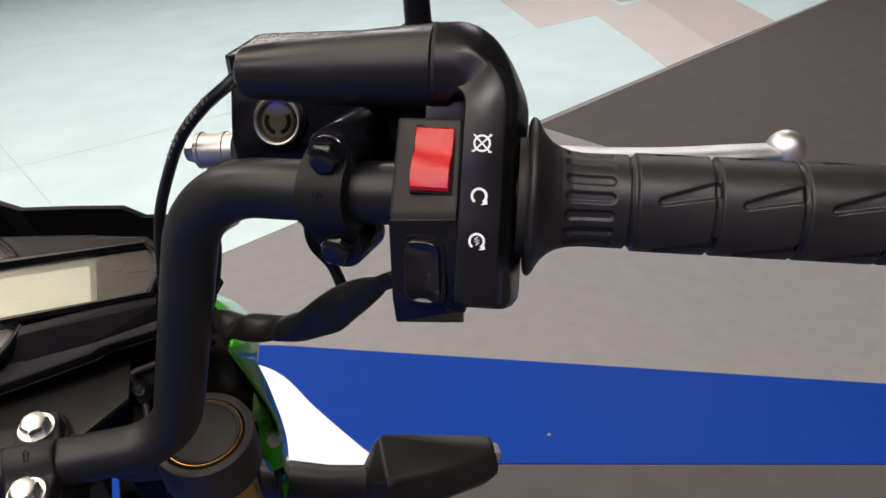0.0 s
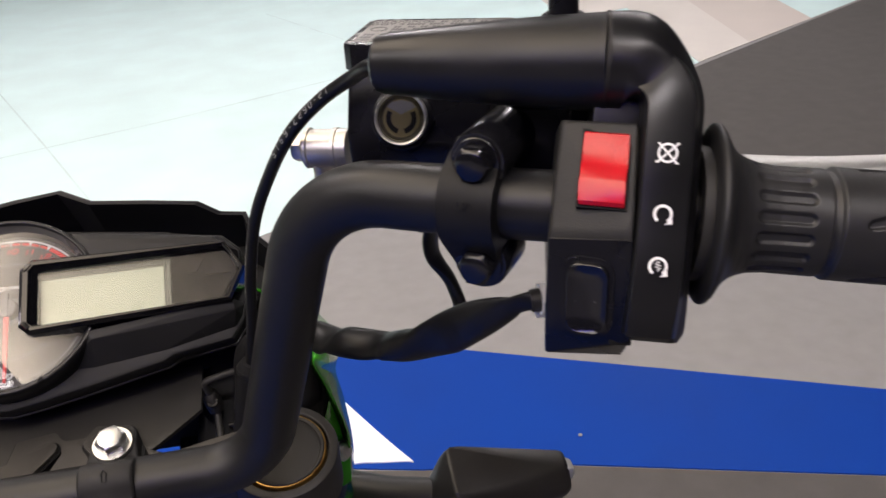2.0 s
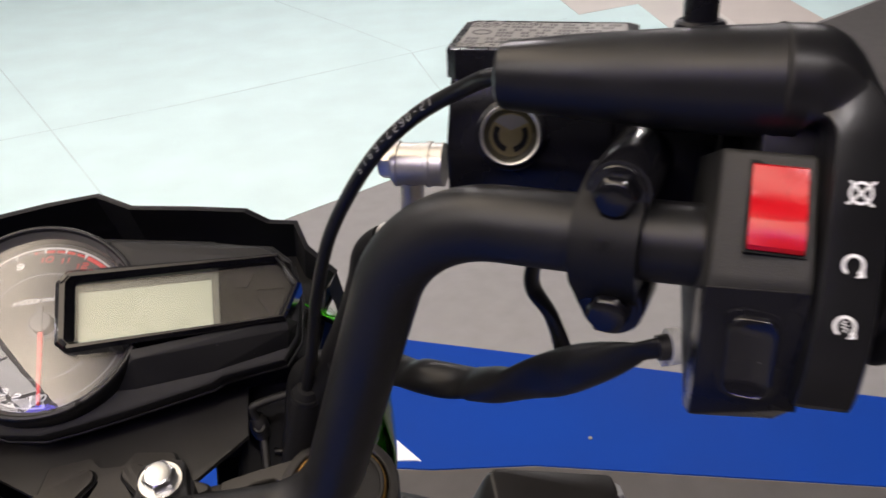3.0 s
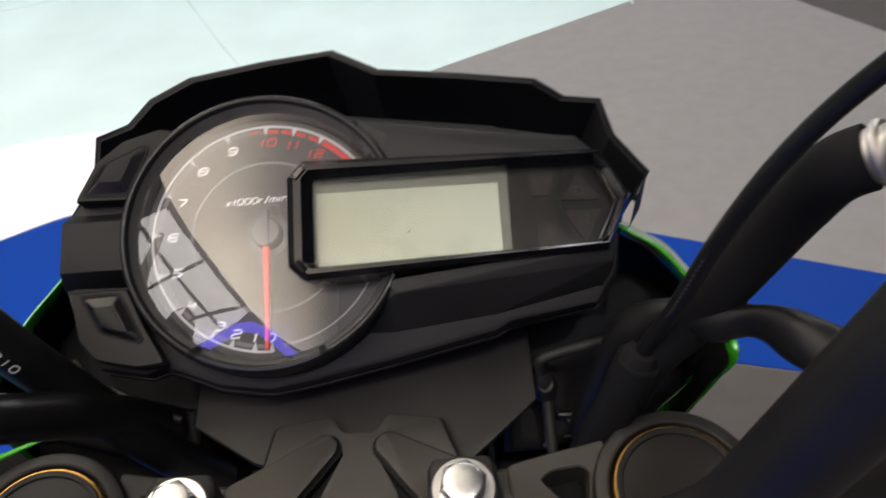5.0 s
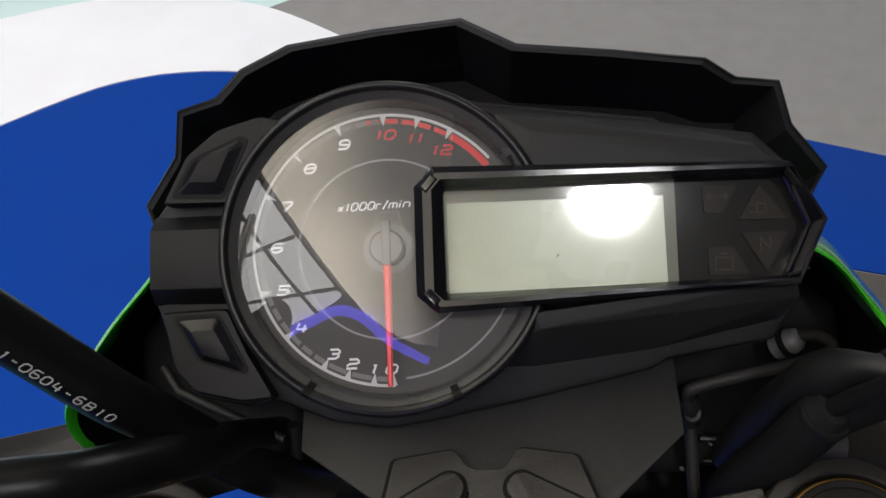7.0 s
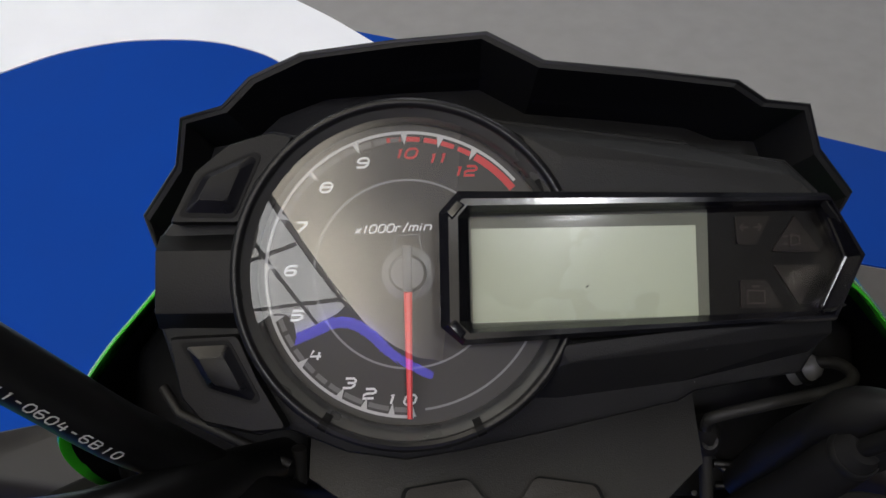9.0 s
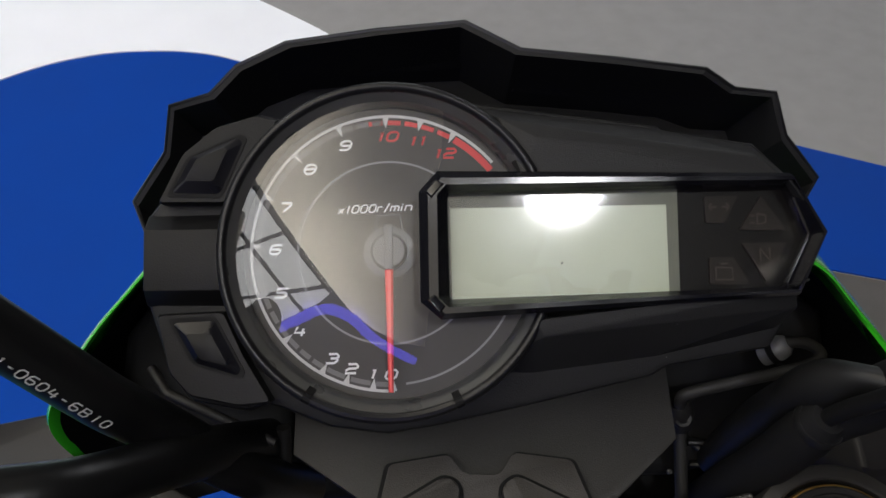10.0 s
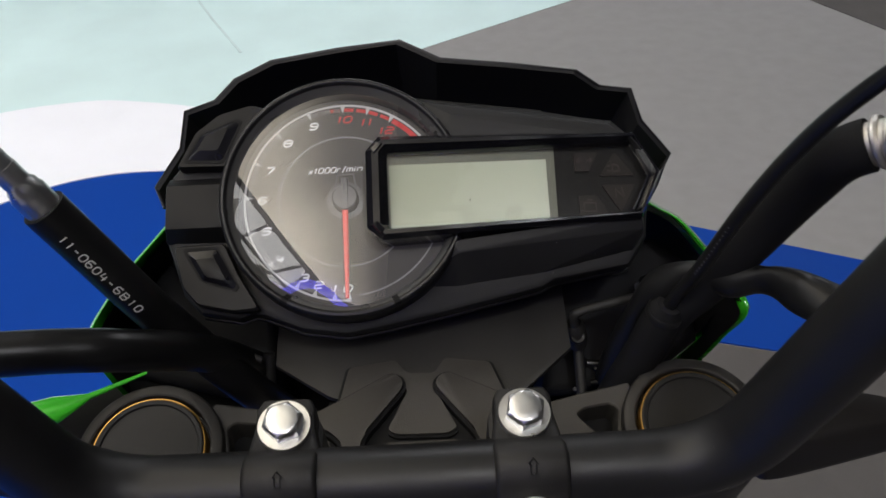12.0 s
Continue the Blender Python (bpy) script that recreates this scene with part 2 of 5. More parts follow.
S30, C30 = math.sin(radians(40)), math.cos(radians(40))
FACE = frame_of((0, 0, 1.187), (1, 0, 0), (0, C30, S30), (0, -S30, C30))                    # instrument face: right, up, out
SY, CY = math.sin(radians(17)), math.cos(radians(17))
YOKE = frame_of((0.0085, -0.0388, 1.118), (1, 0, 0), (0, CY, SY), (0, -SY, CY))              # top yoke: right, ahead, up
BAR = frame_of((0.222, -0.180, 1.2722), (0.9541, -0.2845, -0.0937), (0.2059, 0.396, 0.8949), (-0.2175, -0.8731, 0.4364))  # grip: along, up, out
MM = Matrix.Diagonal((0.001, 0.001, 0.001, 1))
BASE = Vector((0.0085, 0.42, 0.0))


def thing(name, label, category, at=(0, 0, 0), group=""):
    ob = new(name)
    ob.location = at
    ob.empty_display_size = 0.1
    return tagged(ob, label, category, group)


def part(name, bm, mat, parent=None, label="", M=None, sharp=35, base=None, smooth=True):
    """Links a bmesh as one mesh object; M carries it into the world, from which its top thing's place is taken."""
    if M is not None:
        bm.transform(M)
    top = parent
    while top is not None and top.parent is not None:
        top = top.parent
    if top is not None:
        bm.transform(Matrix.Translation(-Vector(top.location)))
    bmesh.ops.recalc_face_normals(bm, faces=bm.faces)
    me = bpy.data.meshes.new(name)
    bm.to_mesh(me)
    bm.free()
    me.materials.append(mat)
    if smooth:
        me.polygons.foreach_set("use_smooth", [True] * len(me.polygons))
        me.set_sharp_from_angle(angle=radians(sharp))
    ob = new(name, me)
    if parent is not None:
        ob.parent = parent
    if label:
        ob["label"] = label
    return ob


def mesh(verts, faces):
    bm = bmesh.new()
    vs = [bm.verts.new(v) for v in verts]
    for f in faces:
        if len(set(f)) > 2:
            try:
                bm.faces.new([vs[i] for i in f])
            except ValueError:
                pass
    return bm


def rings(loops, closed=True, cap=True):
    """Skins a row of loops with equal counts."""
    n = len(loops[0])
    verts = [v for lp in loops for v in lp]
    faces = []
    for i in range(len(loops) - 1):
        for j in range(n if closed else n - 1):
            k = (j + 1) % n
            faces.append((i * n + j, i * n + k, (i + 1) * n + k, (i + 1) * n + j))
    if cap and closed:
        faces.append(tuple(range(n))[::-1])
        faces.append(tuple(range((len(loops) - 1) * n, len(loops) * n)))
    return mesh(verts, faces)


def catmull(points, n=8):
    p = [Vector(q) for q in points]
    p = [2 * p[0] - p[1], *p, 2 * p[-1] - p[-2]]
    out = []
    for i in range(1, len(p) - 2):
        for k in range(n):
            t = k / n
            a, b, c, d = p[i - 1:i + 3]
            out.append(0.5 * ((2 * b) + (c - a) * t + (2 * a - 5 * b + 4 * c - d) * t * t + (3 * b - a - 3 * c + d) * t ** 3))
    return out + [p[-2]]


def fillet(corners, radii, n=10):
    """A polyline with its corners rounded."""
    p = [Vector(c) for c in corners]
    out = [p[0]]
    for i in range(1, len(p) - 1):
        u, v = (p[i - 1] - p[i]).normalized(), (p[i + 1] - p[i]).normalized()
        half = u.angle(v) / 2
        d = radii[i - 1] / math.tan(half)
        a, b = p[i] + u * d, p[i] + v * d
        centre = p[i] + (u + v).normalized() * radii[i - 1] / math.sin(half)
        ra, rb = a - centre, b - centre
        ang = ra.angle(rb)
        for k in range(n + 1):
            t = k / n
            out.append(centre + (ra * math.sin((1 - t) * ang) + rb * math.sin(t * ang)) / math.sin(ang))
    return out + [p[-1]]


def sweep(points, radius, seg=20, up=(0, 0, 1), squash=None, twist=None, cap=True):
    """A tube along points; radius a number or one per point; squash: per-point pair of scales; twist: per-point turn."""
    p = [Vector(q) for q in points]
    rad = list(radius) + [radius[-1]] * len(p) if isinstance(radius, (list, tuple)) else [radius] * len(p)
    loops, side = [], None
    for i, q in enumerate(p):
        tan = (p[min(i + 1, len(p) - 1)] - p[max(i - 1, 0)]).normalized()
        if side is None:
            side = tan.cross(Vector(up))
            if side.length < 1e-3:
                side = tan.cross(Vector((1, 0, 0)))
            side.normalize()
        side = (side - tan * side.dot(tan)).normalized()
        nor = side.cross(tan)
        sx, sy = squash[i] if squash else (1, 1)
        tw = twist[i] if twist else 0
        lp = []
        for k in range(seg):
            a = 2 * math.pi * k / seg
            x, y = math.cos(a) * sx, math.sin(a) * sy
            x, y = x * math.cos(tw) - y * math.sin(tw), x * math.sin(tw) + y * math.cos(tw)
            lp.append(q + (side * x + nor * y) * rad[i])
        loops.append(lp)
    return rings(loops, cap=cap)


def lathe(profile, seg=48, a0=0.0, a1=360.0):
    """Turns (radius, height) pairs round z."""
    full = abs(a1 - a0) >= 359.9
    cols = seg if full else seg + 1
    loops = [[(r * math.cos(radians(a0 + (a1 - a0) * k / seg)), r * math.sin(radians(a0 + (a1 - a0) * k / seg)), z) for k in range(cols)]
             for r, z in profile]
    bm = rings(loops, closed=full, cap=False)
    bmesh.ops.remove_doubles(bm, verts=bm.verts, dist=1e-7)
    return bm


def prism(outline, z0, z1, bevel=0.0, seg=2):
    n = len(outline)
    bm = mesh([(x, y, z0) for x, y in outline] + [(x, y, z1) for x, y in outline],
              [tuple(range(n))[::-1], tuple(range(n, 2 * n))] + [(i, (i + 1) % n, n + (i + 1) % n, n + i) for i in range(n)])
    if bevel:
        top = [e for e in bm.edges if all(v.co.z > (z0 + z1) / 2 for v in e.verts)]
        bmesh.ops.bevel(bm, geom=top, offset=bevel, segments=seg, affect="EDGES", profile=0.6, clamp_overlap=True)
    return bm


def box(x0, x1, y0, y1, z0, z1, bevel=0.0, seg=2):
    bm = prism([(x0, y0), (x1, y0), (x1, y1), (x0, y1)], z0, z1)
    if bevel:
        bmesh.ops.bevel(bm, geom=bm.edges[:], offset=bevel, segments=seg, affect="EDGES", profile=0.6, clamp_overlap=True)
    return bm


def hull(points, bevel=0.0, seg=3):
    bm = bmesh.new()
    for p in points:
        bm.verts.new(p)
    r = bmesh.ops.convex_hull(bm, input=bm.verts[:])
    bmesh.ops.delete(bm, geom=[v for v in bm.verts if not v.link_faces], context="VERTS")
    bmesh.ops.dissolve_limit(bm, angle_limit=radians(3), verts=bm.verts[:], edges=bm.edges[:])
    if bevel:
        bmesh.ops.bevel(bm, geom=bm.edges[:], offset=bevel, segments=seg, affect="EDGES", profile=0.6, clamp_overlap=True)
    return bm


def join(*bms):
    out = bms[0]
    for b in bms[1:]:
        tmp = bpy.data.meshes.new("tmp")
        b.to_mesh(tmp)
        out.from_mesh(tmp)
        bpy.data.meshes.remove(tmp)
        b.free()
    return out


def moved(bm, m):
    bm.transform(m)
    return bm


def stroke(pts, width, z0, z1, closed=False):
    """A flat raised line of even width along 2D points."""
    p = [Vector((x, y)) for x, y in pts]
    n = len(p)
    left, right = [], []
    for i in range(n):
        a = p[(i - 1) % n] if closed or i else p[0]
        b = p[(i + 1) % n] if closed or i < n - 1 else p[-1]
        d = (b - a).normalized()
        nrm = Vector((-d.y, d.x)) * width / 2
        left.append(p[i] + nrm)
        right.append(p[i] - nrm)
    verts, faces = [], []
    for i in range(n):
        verts += [(*left[i], z0), (*right[i], z0), (*right[i], z1), (*left[i], z1)]
    m = n if closed else n - 1
    for i in range(m):
        a, b = 4 * i, 4 * ((i + 1) % n)
        faces += [(a + 3, a + 2, b + 2, b + 3), (a, a + 3, b + 3, b), (a + 2, a + 1, b + 1, b + 2), (a + 1, a, b, b + 1)]
    if not closed:
        faces += [(0, 1, 2, 3), (4 * n - 1, 4 * n - 2, 4 * n - 3, 4 * n - 4)]
    return mesh(verts, faces)


def arc(cx, cy, r, a0, a1, n=24):
    return [(cx + r * math.cos(radians(a0 + (a1 - a0) * k / n)), cy + r * math.sin(radians(a0 + (a1 - a0) * k / n))) for k in range(n + 1)]


def shrunk(outline, cx, cy, kx, ky):
    return [(cx + (x - cx) * kx, cy + (y - cy) * ky) for x, y in outline]


def rounded(outline, r, n=4):
    """A closed 2D outline with its corners rounded, each by r or less where its sides are short."""
    p = [Vector(q) for q in outline]
    out = []
    for i, q in enumerate(p):
        a, b = p[i - 1] - q, p[(i + 1) % len(p)] - q
        d = min(r, 0.42 * a.length, 0.42 * b.length)
        a, b = q + a.normalized() * d, q + b.normalized() * d
        for k in range(n + 1):
            t = k / n
            out.append(tuple(a * (1 - t) ** 2 + q * 2 * t * (1 - t) + b * t * t))
    return out


def holed(outer, inner, z0, z1, n=64):
    """A slab with a hole through it; both outlines are star-shaped round the hole's middle."""
    c = Vector((sum(x for x, y in inner) / len(inner), sum(y for x, y in inner) / len(inner)))

    def reach(outline, d):
        best = 0.0
        for i in range(len(outline)):
            a, b = Vector(outline[i - 1]) - c, Vector(outline[i]) - c
            e = b - a
            den = d.x * e.y - d.y * e.x
            if abs(den) > 1e-9:
                t, u = (a.x * e.y - a.y * e.x) / den, (a.x * d.y - a.y * d.x) / den
                if t > best and -1e-6 <= u <= 1 + 1e-6:
                    best = t
        return c + d * best

    ways = [Vector((math.cos(2 * math.pi * k / n), math.sin(2 * math.pi * k / n))) for k in range(n)]
    for q in outer:
        ways.append((Vector(q) - c).normalized())
    ways.sort(key=lambda d: math.atan2(d.y, d.x))
    o, i = [reach(outer, d) for d in ways], [reach(inner, d) for d in ways]
    grown = [q + (q - c).normalized() * 0.6 for q in i]
    small = [q - (q - c).normalized() * 0.7 for q in o]
    loops = [[(q.x, q.y, z) for q in row] for row, z in ((i, z0), (i, z1 - 0.6), (grown, z1), (small, z1), (o, z1 - 0.7), (o, z0), (i, z0))]
    bm = rings(loops, cap=False)
    bmesh.ops.remove_doubles(bm, verts=bm.verts, dist=1e-5)
    return bm


def widened(outline, d):
    """A closed 2D outline moved outwards by d."""
    p = [Vector(q) for q in outline]
    turn = 1 if sum(p[i - 1].x * q.y - q.x * p[i - 1].y for i, q in enumerate(p)) > 0 else -1
    out = []
    for i, q in enumerate(p):
        a, b = (q - p[i - 1]).normalized(), (p[(i + 1) % len(p)] - q).normalized()
        n = Vector((a.y + b.y, -a.x - b.x)).normalized() * turn
        out.append(tuple(q + n * d))
    return out


def outlined_glyph(ch):
    """Square-shouldered characters as strokes in a unit box."""
    k = 0.24
    ring = [(k, 0), (1 - k, 0), (1, k), (1, 1 - k), (1 - k, 1), (k, 1), (0, 1 - k), (0, k), (k, 0)]
    six = [(0.95, 1), (k, 1), (0, 1 - k), (0, k), (k, 0), (1 - k, 0), (1, k), (1, 0.38), (0.8, 0.53), (0, 0.53)]
    marks = {
        "0": [ring], "1": [[(0.25, 0.82), (0.55, 1), (0.55, 0)]],
        "2": [[(0, 1), (1 - k, 1), (1, 1 - k), (1, 0.64), (0.8, 0.52), (0.2, 0.5), (0, 0.36), (0, 0), (1, 0)]],
        "3": [[(0, 1), (1 - k, 1), (1, 1 - k), (1, 0.66), (0.85, 0.52), (1, 0.36), (1, k), (1 - k, 0), (0, 0)], [(0.3, 0.52), (0.88, 0.52)]],
        "4": [[(0.15, 1), (0, 0.36), (1, 0.36)], [(0.75, 0.8), (0.75, 0)]],
        "5": [[(1, 1), (0, 1), (0, 0.56), (1 - k, 0.56), (1, 0.4), (1, k), (1 - k, 0), (0, 0)]],
        "6": [six], "7": [[(0, 1), (1, 1), (1, 0.8), (0.45, 0)]], "8": [ring, [(0.02, 0.53), (0.98, 0.53)]],
        "9": [[(1 - x, 1 - y) for x, y in six]], "-": [[(0.1, 0.5), (0.9, 0.5)]],
        "B": [[(0, 0), (0, 1), (1 - k, 1), (1, 1 - k), (0.85, 0.53), (1, 0.3), (1 - k, 0), (0, 0)], [(0, 0.53), (0.85, 0.53)]],
        "x": [[(0, 0), (1, 0.66)], [(0, 0.66), (1, 0)]], "r": [[(0, 0), (0, 0.66), (0.8, 0.66)]], "/": [[(0.1, -0.1), (0.8, 1.1)]],
        "m": [[(0, 0), (0, 0.66), (0.88, 0.66), (1, 0.54), (1, 0)], [(0.5, 0.66), (0.5, 0)]],
        "i": [[(0.3, 0), (0.3, 0.62)], [(0.3, 0.8), (0.3, 0.95)]], "n": [[(0, 0), (0, 0.66), (0.85, 0.66), (1, 0.54), (1, 0)]],
    }
    return marks[ch]


def square_print(word, high, wide, line, deep=0.12, slant=0.0, gap=0.45):
    """Square-shouldered print in the plane z = 0, centred."""
    bms, x = [], 0.0
    for ch in word:
        w = wide * {"1": 0.62, "i": 0.35, "/": 0.6, "r": 0.8, "x": 0.8, "-": 0.8, "m": 1.25}.get(ch, 1.0)
        for path in outlined_glyph(ch):
            bms.append(stroke([(x + u * w + slant * v * high, (v - 0.5) * high) for u, v in path], line, 0, deep))
        x += w + gap * wide
    return moved(join(*bms), Matrix.Translation((-(x - gap * wide) / 2 - slant * high / 2 * 0, 0, 0)))


def lettering(words, size, depth=0.1, shear=0.0, wide=1.0, align="CENTER", bold=0.0):
    """Built-in font as a mesh in the plane z = 0, centred."""
    cu = bpy.data.curves.new("lettering", "FONT")
    cu.body, cu.size, cu.extrude, cu.shear, cu.align_x, cu.align_y = words, size, depth / 2, shear, align, "CENTER"
    cu.resolution_u, cu.offset = 3, bold
    ob = bpy.data.objects.new("lettering", cu)
    scene.collection.objects.link(ob)
    me = ob.to_mesh()
    bm = bmesh.new()
    bm.from_mesh(me)
    ob.to_mesh_clear()
    bpy.data.objects.remove(ob)
    bpy.data.curves.remove(cu)
    bm.transform(Matrix.Diagonal((wide, 1, 1, 1)))
    return bm


def hex_bolt(r_head, h_head, r_wash, h_wash, dome=0.0):
    """A flanged hexagon bolt standing on z = 0; its chamfered head is shaped as its own ring."""
    wash = [(0, 0), (r_wash, 0), (r_wash, h_wash * 0.6), (r_wash * 0.96, h_wash), (0, h_wash)]
    bm = lathe(wash, 32)
    loops = []
    for z, k, round_ in ((h_wash, 1.0, 0), (h_wash + h_head * 0.8, 1.0, 0), (h_wash + h_head, 0.78, 1)):
        lp = []
        for j in range(24):
            a = 2 * math.pi * j / 24
            w = math.cos(math.pi / 6) / math.cos((a % (math.pi / 3)) - math.pi / 6)
            lp.append((r_head * (k * w if not round_ else 0.8) * math.cos(a), r_head * (k * w if not round_ else 0.8) * math.sin(a), z))
        loops.append(lp)
    if dome:
        loops.append([(r_head * 0.7 * math.cos(2 * math.pi * j / 24), r_head * 0.7 * math.sin(2 * math.pi * j / 24), h_wash + h_head + dome * 0.6) for j in range(24)])
        loops.append([(r_head * 0.3 * math.cos(2 * math.pi * j / 24), r_head * 0.3 * math.sin(2 * math.pi * j / 24), h_wash + h_head + dome) for j in range(24)])
    return join(bm, rings(loops))


def aim(origin, z, x=(1, 0, 0)):
    """A frame whose z axis points along z."""
    z = Vector(z).normalized()
    x = Vector(x)
    x = (x - z * x.dot(z)).normalized()
    return frame_of(origin, x, z.cross(x), z)


# ---- the hall ----
def flat(name, outline, z0, z1, mat, label, category):
    ob = part(name, prism(outline, z0, z1), mat, None, smooth=False)
    return tagged(ob, label, category, kind="structure")


HALL = 14.0
TOP = 4.6
flat("floor", [(-HALL, -HALL), (HALL, -HALL), (HALL, HALL), (-HALL, HALL)], -0.1, 0.0, M_CARPET, "grey needle-felt exhibition carpet laid flat over the hall", "floor")
tagged(part("ceiling", box(-HALL, HALL, -HALL, HALL, TOP + 0.4, TOP + 0.6), M_CEILING, None, smooth=False), "dark grey painted hall ceiling", "ceiling", kind="structure")
for side, (x0, x1, y0, y1) in {"north": (-HALL, HALL, HALL, HALL + 0.2), "south": (-HALL, HALL, -HALL - 0.2, -HALL),
                               "east": (HALL, HALL + 0.2, -HALL, HALL), "west": (-HALL - 0.2, -HALL, -HALL, HALL)}.items():
    tagged(part("wall_" + side, box(x0, x1, y0, y1, -0.1, TOP + 0.6), M_WALL, None, smooth=False), "plain grey painted hall wall", "wall", kind="structure")

# printed floor: pale mint beyond a slanting seam, then a blue field crossed by a white wave
SEAM = [(-0.56, 2.30), (4.44, 5.55)]
flat("floor_mint", [(-12, -5.15), (-0.56, 2.29), (5.0, 5.90), (8.0, 7.85), (8.0, 13.5), (-12, 13.5)], 0.0, 0.002, M_MINT, "pale mint vinyl floor sheet with a straight seam", "floor sheet")
for q, mat, tone in (([(2.12, 5.69), (2.66, 5.91), (2.97, 6.12), (3.02, 7.7), (2.2, 7.7)], M_BEIGE, "pale beige"), ([(2.47, 4.255), (2.96, 4.57), (3.23, 6.28), (2.97, 6.12), (2.66, 5.91)], M_BEIGE, "pale beige"),
                     ([(2.96, 4.57), (3.66, 5.02), (3.9, 6.4), (3.23, 6.28)], M_ROSE, "dusty rose"), ([(3.02, 6.3), (3.9, 6.42), (4.1, 7.7), (3.04, 7.7)], M_ROSE, "dusty rose")):
    flat("floor_inlay", q, 0.002, 0.005, mat, tone + " vinyl inlay in the mint floor", "floor sheet")
for line in ([(-0.62, 2.72), (-0.78, 3.05), (-1.22, 4.04), (-1.85, 5.42), (-2.5, 6.8)], [(-3.6, 2.85), (-1.62, 3.79), (-0.57, 4.25), (0.72, 4.93), (2.0, 5.6)], [(0.93, 3.22), (0.85, 3.8), (0.81, 4.3), (0.78, 4.95)], [(0.78, 5.0), (0.4, 5.9), (-0.1, 7.0)]):
    tagged(part("floor_joint", stroke(line, 0.009, 0.002, 0.003), M_JOINT, None, smooth=False), "faint grey joint in the mint floor", "floor joint", kind="structure")
wave_top = catmull([(-4.0, 1.3, 0), (-2.6, 1.75, 0), (-1.53, 2.24, 0), (-1.14, 2.36, 0), (-0.9, 2.345, 0), (-0.62, 2.25, 0), (-0.34, 2.03, 0), (-0.15, 1.84, 0), (0.03, 1.68, 0), (0.13, 1.47, 0), (0.22, 1.29, 0), (0.28, 1.18, 0)], 6)
wave_low = catmull([(0.27, 1.185, 0), (0.17, 1.205, 0), (0.05, 1.245, 0), (-0.2, 1.53, 0), (-0.42, 1.775, 0), (-0.54, 1.855, 0), (-0.66, 1.893, 0), (-0.79, 1.902, 0), (-0.91, 1.89, 0), (-1.04, 1.845, 0), (-1.17, 1.76, 0), (-1.33, 1.64, 0), (-2.4, 0.85, 0), (-4.0, 0.1, 0)], 6)
flat("floor_blue", [(-5, -2.4), (-5, 0.4), *[(v.x, v.y) for v in wave_top[8:40]], (0.06, 1.82), (1.05, 1.37), (1.6, 1.12), (2.6, 0.66), (2.6, 0.46), (1.4, 0.855), (0.54, 1.115), (0.30, 1.15), (0.12, 1.2), (-0.1, 0.2), (-0.3, -2.4)],
     0.0, 0.004, M_BLUE, "glossy royal blue printed vinyl floor sheet", "floor sheet")
flat("floor_near", [(2.6, 0.458), (1.4, 0.85), (0.54, 1.11), (0.30, 1.147), (0.12, 1.19), (-0.1, 0.2), (-0.3, -2.4), (2.6, -2.4)], 0.0, 0.003, M_CARPETDARK, "darker grey carpet beside the motorcycle", "floor sheet")
flat("floor_white", [(v.x, v.y) for v in wave_top] + [(v.x, v.y) for v in wave_low], 0.004, 0.008, M_WHITE, "white printed wave on the vinyl floor", "floor sheet")
stud = prism([(0.697 + 0.0055 * math.cos(k * math.pi / 6), 1.1785 + 0.0055 * math.sin(k * math.pi / 6)) for k in range(12)], 0.004, 0.006)
tagged(part("floor_screw", stud, M_LABEL, None), "small pale screw head in the blue floor", "screw")
flat("floor_dark", [(1.42, 3.52), (1.62, 3.09), (1.83, 2.69), (2.3, 1.8), (2.9, 0.6), (9, 0.6), (9, 8.35), (6.5, 6.85)], 0.0, 0.003, M_CARPETDARK, "darker grey carpet laid in a wedge", "floor sheet")

# ceiling lamps and the lit canopy behind the rider's place
lamp = thing("ceiling_light", "round white ceiling lamp in a square grey frame", "lamp", (0.69, -2.165, TOP), "ceiling lamps")
part("diffuser", lathe([(0, -0.03), (0.157, -0.03), (0.168, -0.022), (0.169, -0.005), (0, -0.005)], 40), M_LAMP, lamp, "glowing white diffuser", Matrix.Translation((0.69, -2.165, TOP)))
part("frame", join(box(-0.25, 0.25, 0.171, 0.25, -0.02, 0.4), box(-0.25, 0.25, -0.25, -0.171, -0.02, 0.4), box(-0.25, -0.171, -0.171, 0.171, -0.02, 0.4), box(0.171, 0.25, -0.171, 0.171, -0.02, 0.4)),
     M_FRAME, lamp, "", Matrix.Translation((0.69, -2.165, TOP)))
# unseen extra lamps, added and placed to brighten the floor and the bike
for x, y in ((3.4, 4.4), (-3.2, 2.8), (0.2, 4.6), (-3.6, 6.5), (3.0, 6.5), (-5.0, -0.4), (0.0, 8.6)):
    copy_thing(lamp, Matrix.Translation((x, y, TOP)))
canopy = thing("lit_canopy", "large glowing white fabric ceiling canopy with dark bars", "canopy", (-2.2, -2.6, TOP))
part("fabric", prism([(-4.6, -0.9), (-2.45, -0.8), (-1.42, -3.55), (-1.75, -3.85), (-2.6, -4.35), (-4.2, -5.2), (-5.2, -5.0)], TOP, TOP + 0.05), M_CANOPY, canopy, "glowing white fabric")
part("side_fabric", prism([(-2.36, -0.8), (-3.0, 2.0), (0.6, 2.0), (0.6, -5.75), (0.28, -5.6), (-0.05, -5.5), (-0.6, -4.95), (-1.1, -4.2), (-1.33, -3.6)], TOP, TOP + 0.05), M_CANOPYDIM, canopy, "dim warm fabric, brighter along one side")
